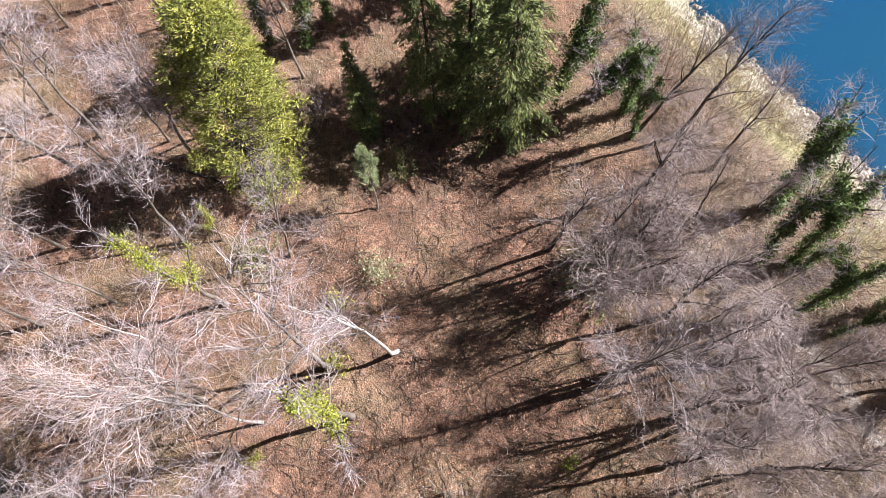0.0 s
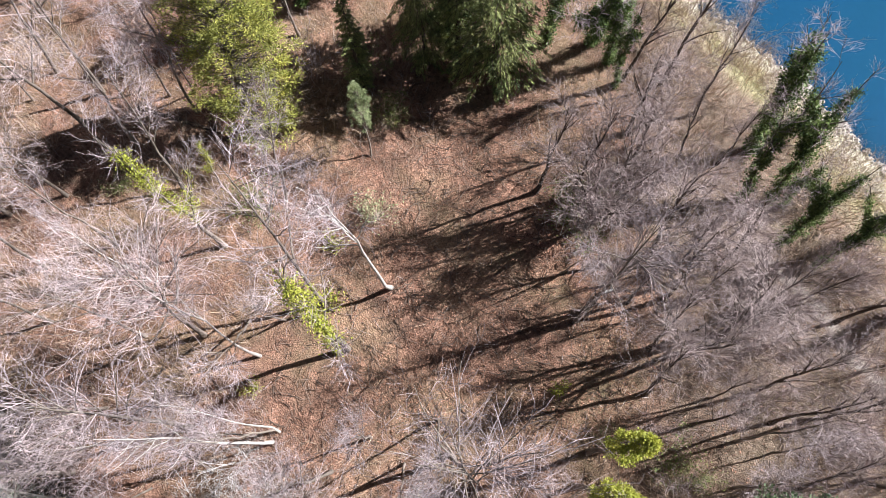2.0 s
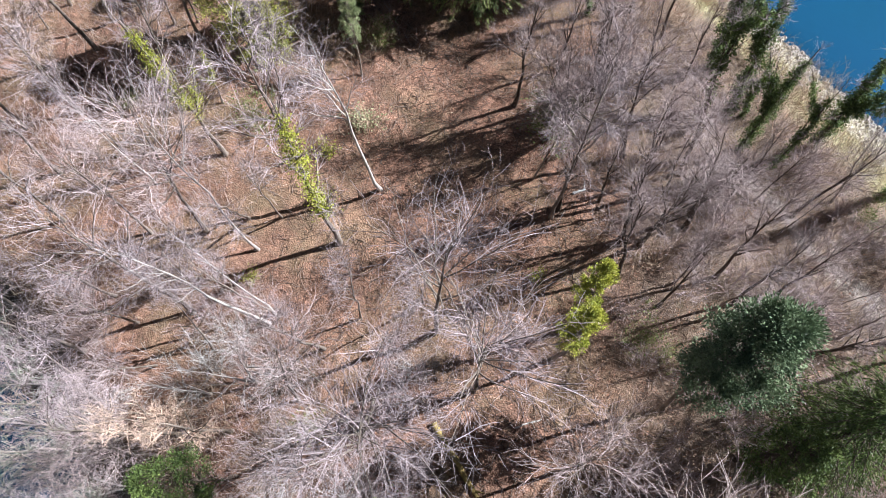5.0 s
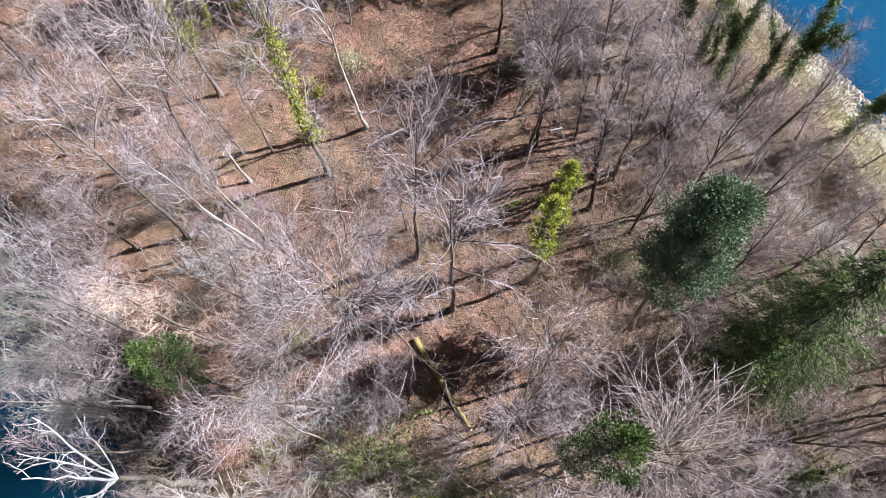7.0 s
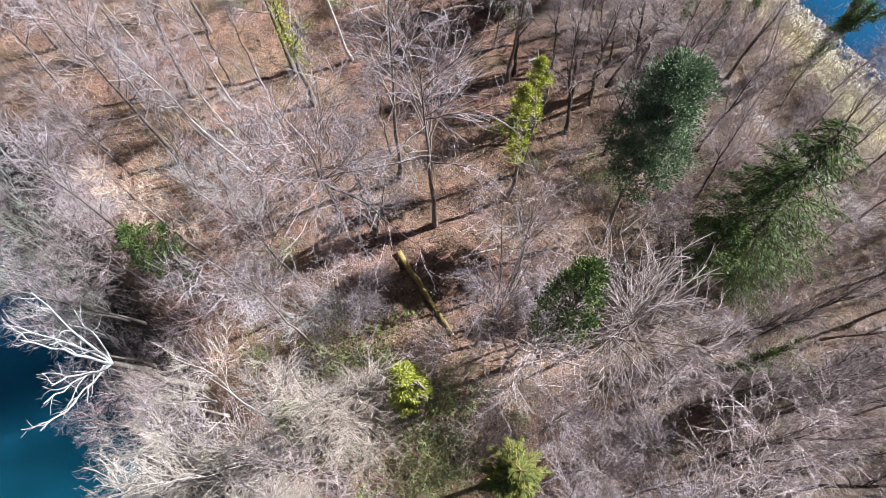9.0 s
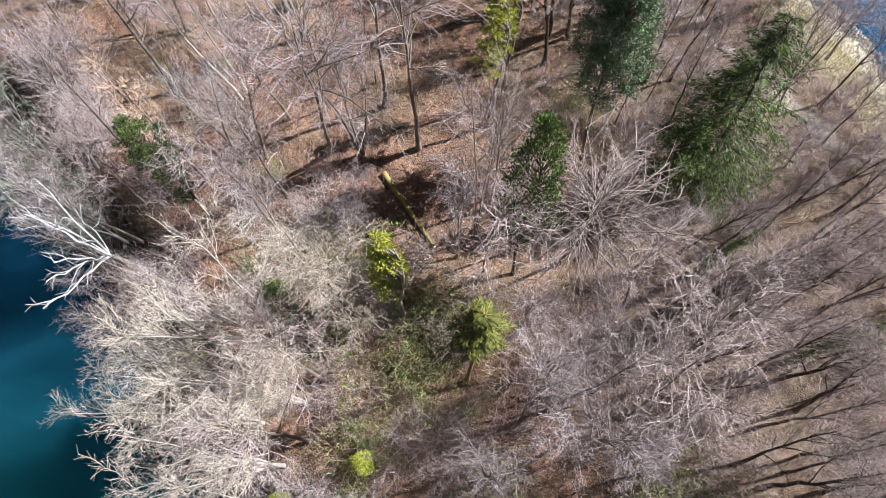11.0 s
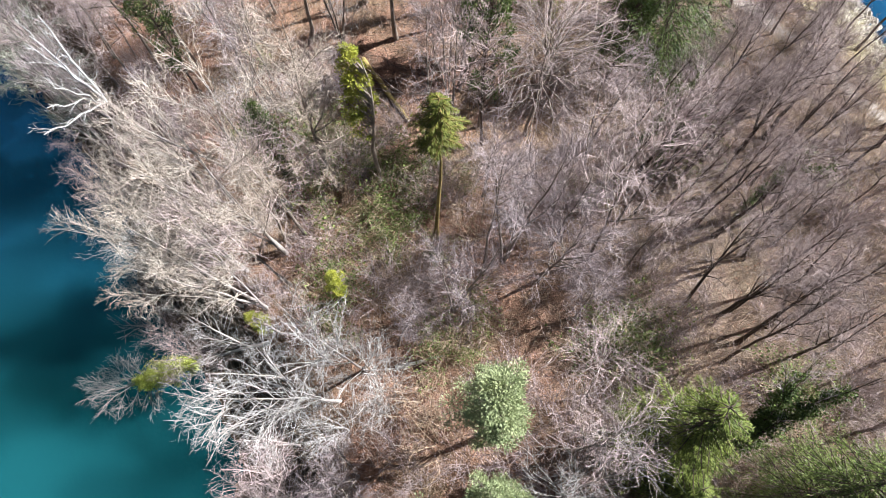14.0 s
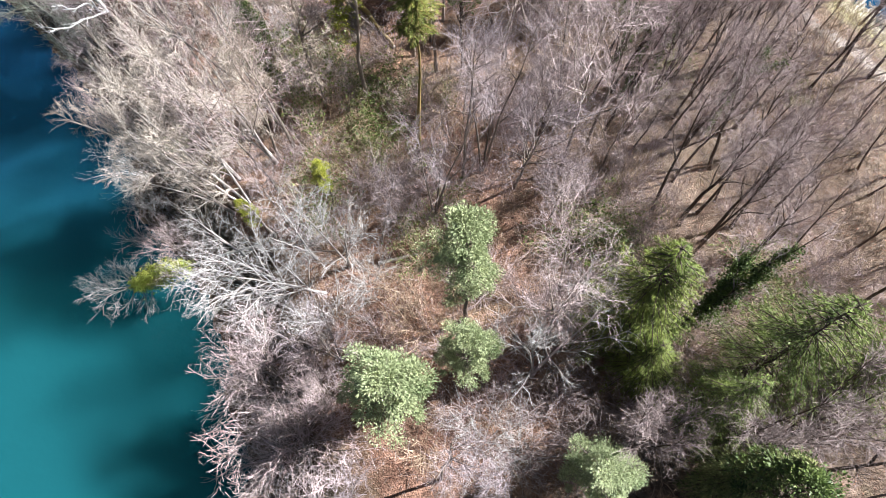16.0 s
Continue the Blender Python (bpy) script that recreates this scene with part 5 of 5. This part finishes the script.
def scatter(n, x0, x1, y0, y1, west=0.0, east=0.0):
    p = np.stack([RNG.uniform(x0, x1, n), RNG.uniform(y0, y1, n)], 1)
    ok = (p[:, 0] - shore_west(p[:, 1]) > west) & (shore_east(p[:, 1]) - p[:, 0] > east)
    p = p[ok]
    return np.column_stack([p, ground_z(p[:, 0], p[:, 1])])


def litter():
    C = np.concatenate([scatter(90000, -28, 36, -46, 34, 1.0, 4.0), scatter(32000, -6, 13, -4, 17)])
    n = len(C)
    keep = RNG.random(n) < 0.55 + 0.45 * np.sin(C[:, 0] * 0.7 + np.sin(C[:, 1] * 0.9)) * np.sin(C[:, 1] * 0.6)
    C = C[keep]
    n = len(C)
    C[:, 2] += RNG.uniform(0.012, 0.035, n)
    s = RNG.uniform(0.04, 0.13, n)
    A = np.column_stack([RNG.normal(size=(n, 2)), RNG.normal(size=n) * 0.15])
    A /= np.linalg.norm(A, axis=1, keepdims=True)
    N = np.column_stack([RNG.normal(size=(n, 2)) * 0.25, np.ones(n)])
    S = np.cross(N, A)
    S /= np.linalg.norm(S, axis=1, keepdims=True)
    v = np.stack([C - A * s[:, None] / 2, C + S * s[:, None] * 0.32, C + A * s[:, None] / 2, C - S * s[:, None] * 0.32], 1)
    soup = Soup()
    soup.add(v, np.arange(4 * n).reshape(n, 4))
    tagged(new("leaf_litter", soup.mesh("leaf_litter", LEAF_LITTER)), "curled brown fallen leaves strewn over the soil", "leaves", kind="stuff")


def sticks():
    C = np.concatenate([scatter(3500, -28, 34, -46, 32, 1.0, 4.0), scatter(6500, -9, 14, -14, 17)])
    n = len(C)
    a = RNG.uniform(0, 2 * np.pi, n)
    L = RNG.uniform(0.25, 1.4, n) ** 1.3
    way = np.stack([np.cos(a), np.sin(a), RNG.uniform(0.0, 0.35, n)], 1)
    P = grow(RNG, C + np.array([0, 0, 0.03]), way, L, 3, 0.3, -0.02)
    R = (RNG.uniform(0.006, 0.026, n))[:, None] * np.array([1, 0.8, 0.4])[None]
    soup = Soup()
    soup.tubes(P, R, 3)
    tagged(new("fallen_twigs", soup.mesh("fallen_twigs", STICK)), "thin grey and brown twigs lying on the leaves", "twigs", kind="stuff")


def undergrowth():
    """Fine dry stems that stand in patches everywhere but in the open glades."""
    for mat, wave, n in ((UNDER_TAN, 0.0, 60000), (UNDER_GREY, 2.1, 66000)):
        C = scatter(n, -28, 38, -46, 32, 0.3, 2.5)
        x, y = C[:, 0], C[:, 1]
        thick = 0.5 + 0.5 * np.sin(x * 0.55 + wave + 1.7 * np.sin(y * 0.31 + wave)) * np.sin(y * 0.5 + 1.3 * np.sin(x * 0.27 - wave))
        a = ((x - 3.0) / 8.5) ** 2 + ((y - 7.0) / 9.0) ** 2
        c = ((x - 3.0) / 4.8) ** 2 + ((y + 11.0) / 3.6) ** 2
        d = ((x + 6.0) / 3.5) ** 2 + ((y - 1.5) / 5.0) ** 2
        clear = np.clip(np.minimum(np.minimum(a, c), d) - 0.6, 0.04, 1)
        C = C[RNG.random(len(C)) < np.clip(thick * 1.6 - 0.05, 0.12, 1) * clear]
        m = len(C)
        A = np.column_stack([RNG.normal(size=(m, 2)) * 0.55, np.ones(m)])
        A /= np.linalg.norm(A, axis=1, keepdims=True)
        L = RNG.uniform(0.4, 1.9, m)
        soup = Soup()
        soup.blades(RNG, C + A * L[:, None] * 0.45, A, L, RNG.uniform(0.012, 0.026, m))
        tagged(new("undergrowth", soup.mesh("undergrowth", mat)), "patchy dry stems of low undergrowth on the forest floor", "undergrowth", kind="stuff")


def bank_grass():
    C = scatter(90000, 8, 44, -12, 36)
    e = shore_east(C[:, 1]) - C[:, 0]
    C = C[(e > 0.8) & (e < 11) & (RNG.random(len(C)) < np.clip(1.1 - e / 11, 0.1, 1))]
    n = len(C)
    A = np.column_stack([RNG.normal(size=(n, 2)) * 0.6, np.ones(n)])
    A /= np.linalg.norm(A, axis=1, keepdims=True)
    L = RNG.uniform(0.25, 0.6, n)
    soup = Soup()
    soup.blades(RNG, C + A * L[:, None] * 0.45, A, L, 0.035)
    tagged(new("bank_grass", soup.mesh("bank_grass", DRY_GRASS)), "dry yellowish grass on the sloping bank", "grass", kind="stuff")


def shore_stones():
    y = RNG.uniform(-14, 36, 1500)
    x = shore_east(y) - np.abs(RNG.normal(size=1500)) * 0.8 + 0.3
    C = np.column_stack([x, y, ground_z(x, y) + 0.03])
    d = np.array([[1, 0, 0], [0, 1, 0], [-1, 0, 0], [0, -1, 0], [0, 0, 0.6], [0, 0, -0.6]], float)
    s = RNG.uniform(0.08, 0.32, 1500)
    v = C[:, None] + d[None] * s[:, None, None] * RNG.uniform(0.6, 1.25, (1500, 6, 1))
    q = np.array([[0, 1, 4, 4], [1, 2, 4, 4], [2, 3, 4, 4], [3, 0, 4, 4], [1, 0, 5, 5], [2, 1, 5, 5], [3, 2, 5, 5], [0, 3, 5, 5]])
    tri = np.concatenate([q[:, :3] + 6 * i for i in range(1500)])
    me = bpy.data.meshes.new("shore_stones")
    me.from_pydata(v.reshape(-1, 3).tolist(), [], tri.tolist())
    me.materials.append(STONE)
    tagged(new("shore_stones", me), "pale stones along the water's edge", "stones", kind="stuff")


litter()
sticks()
undergrowth()
bank_grass()
shore_stones()
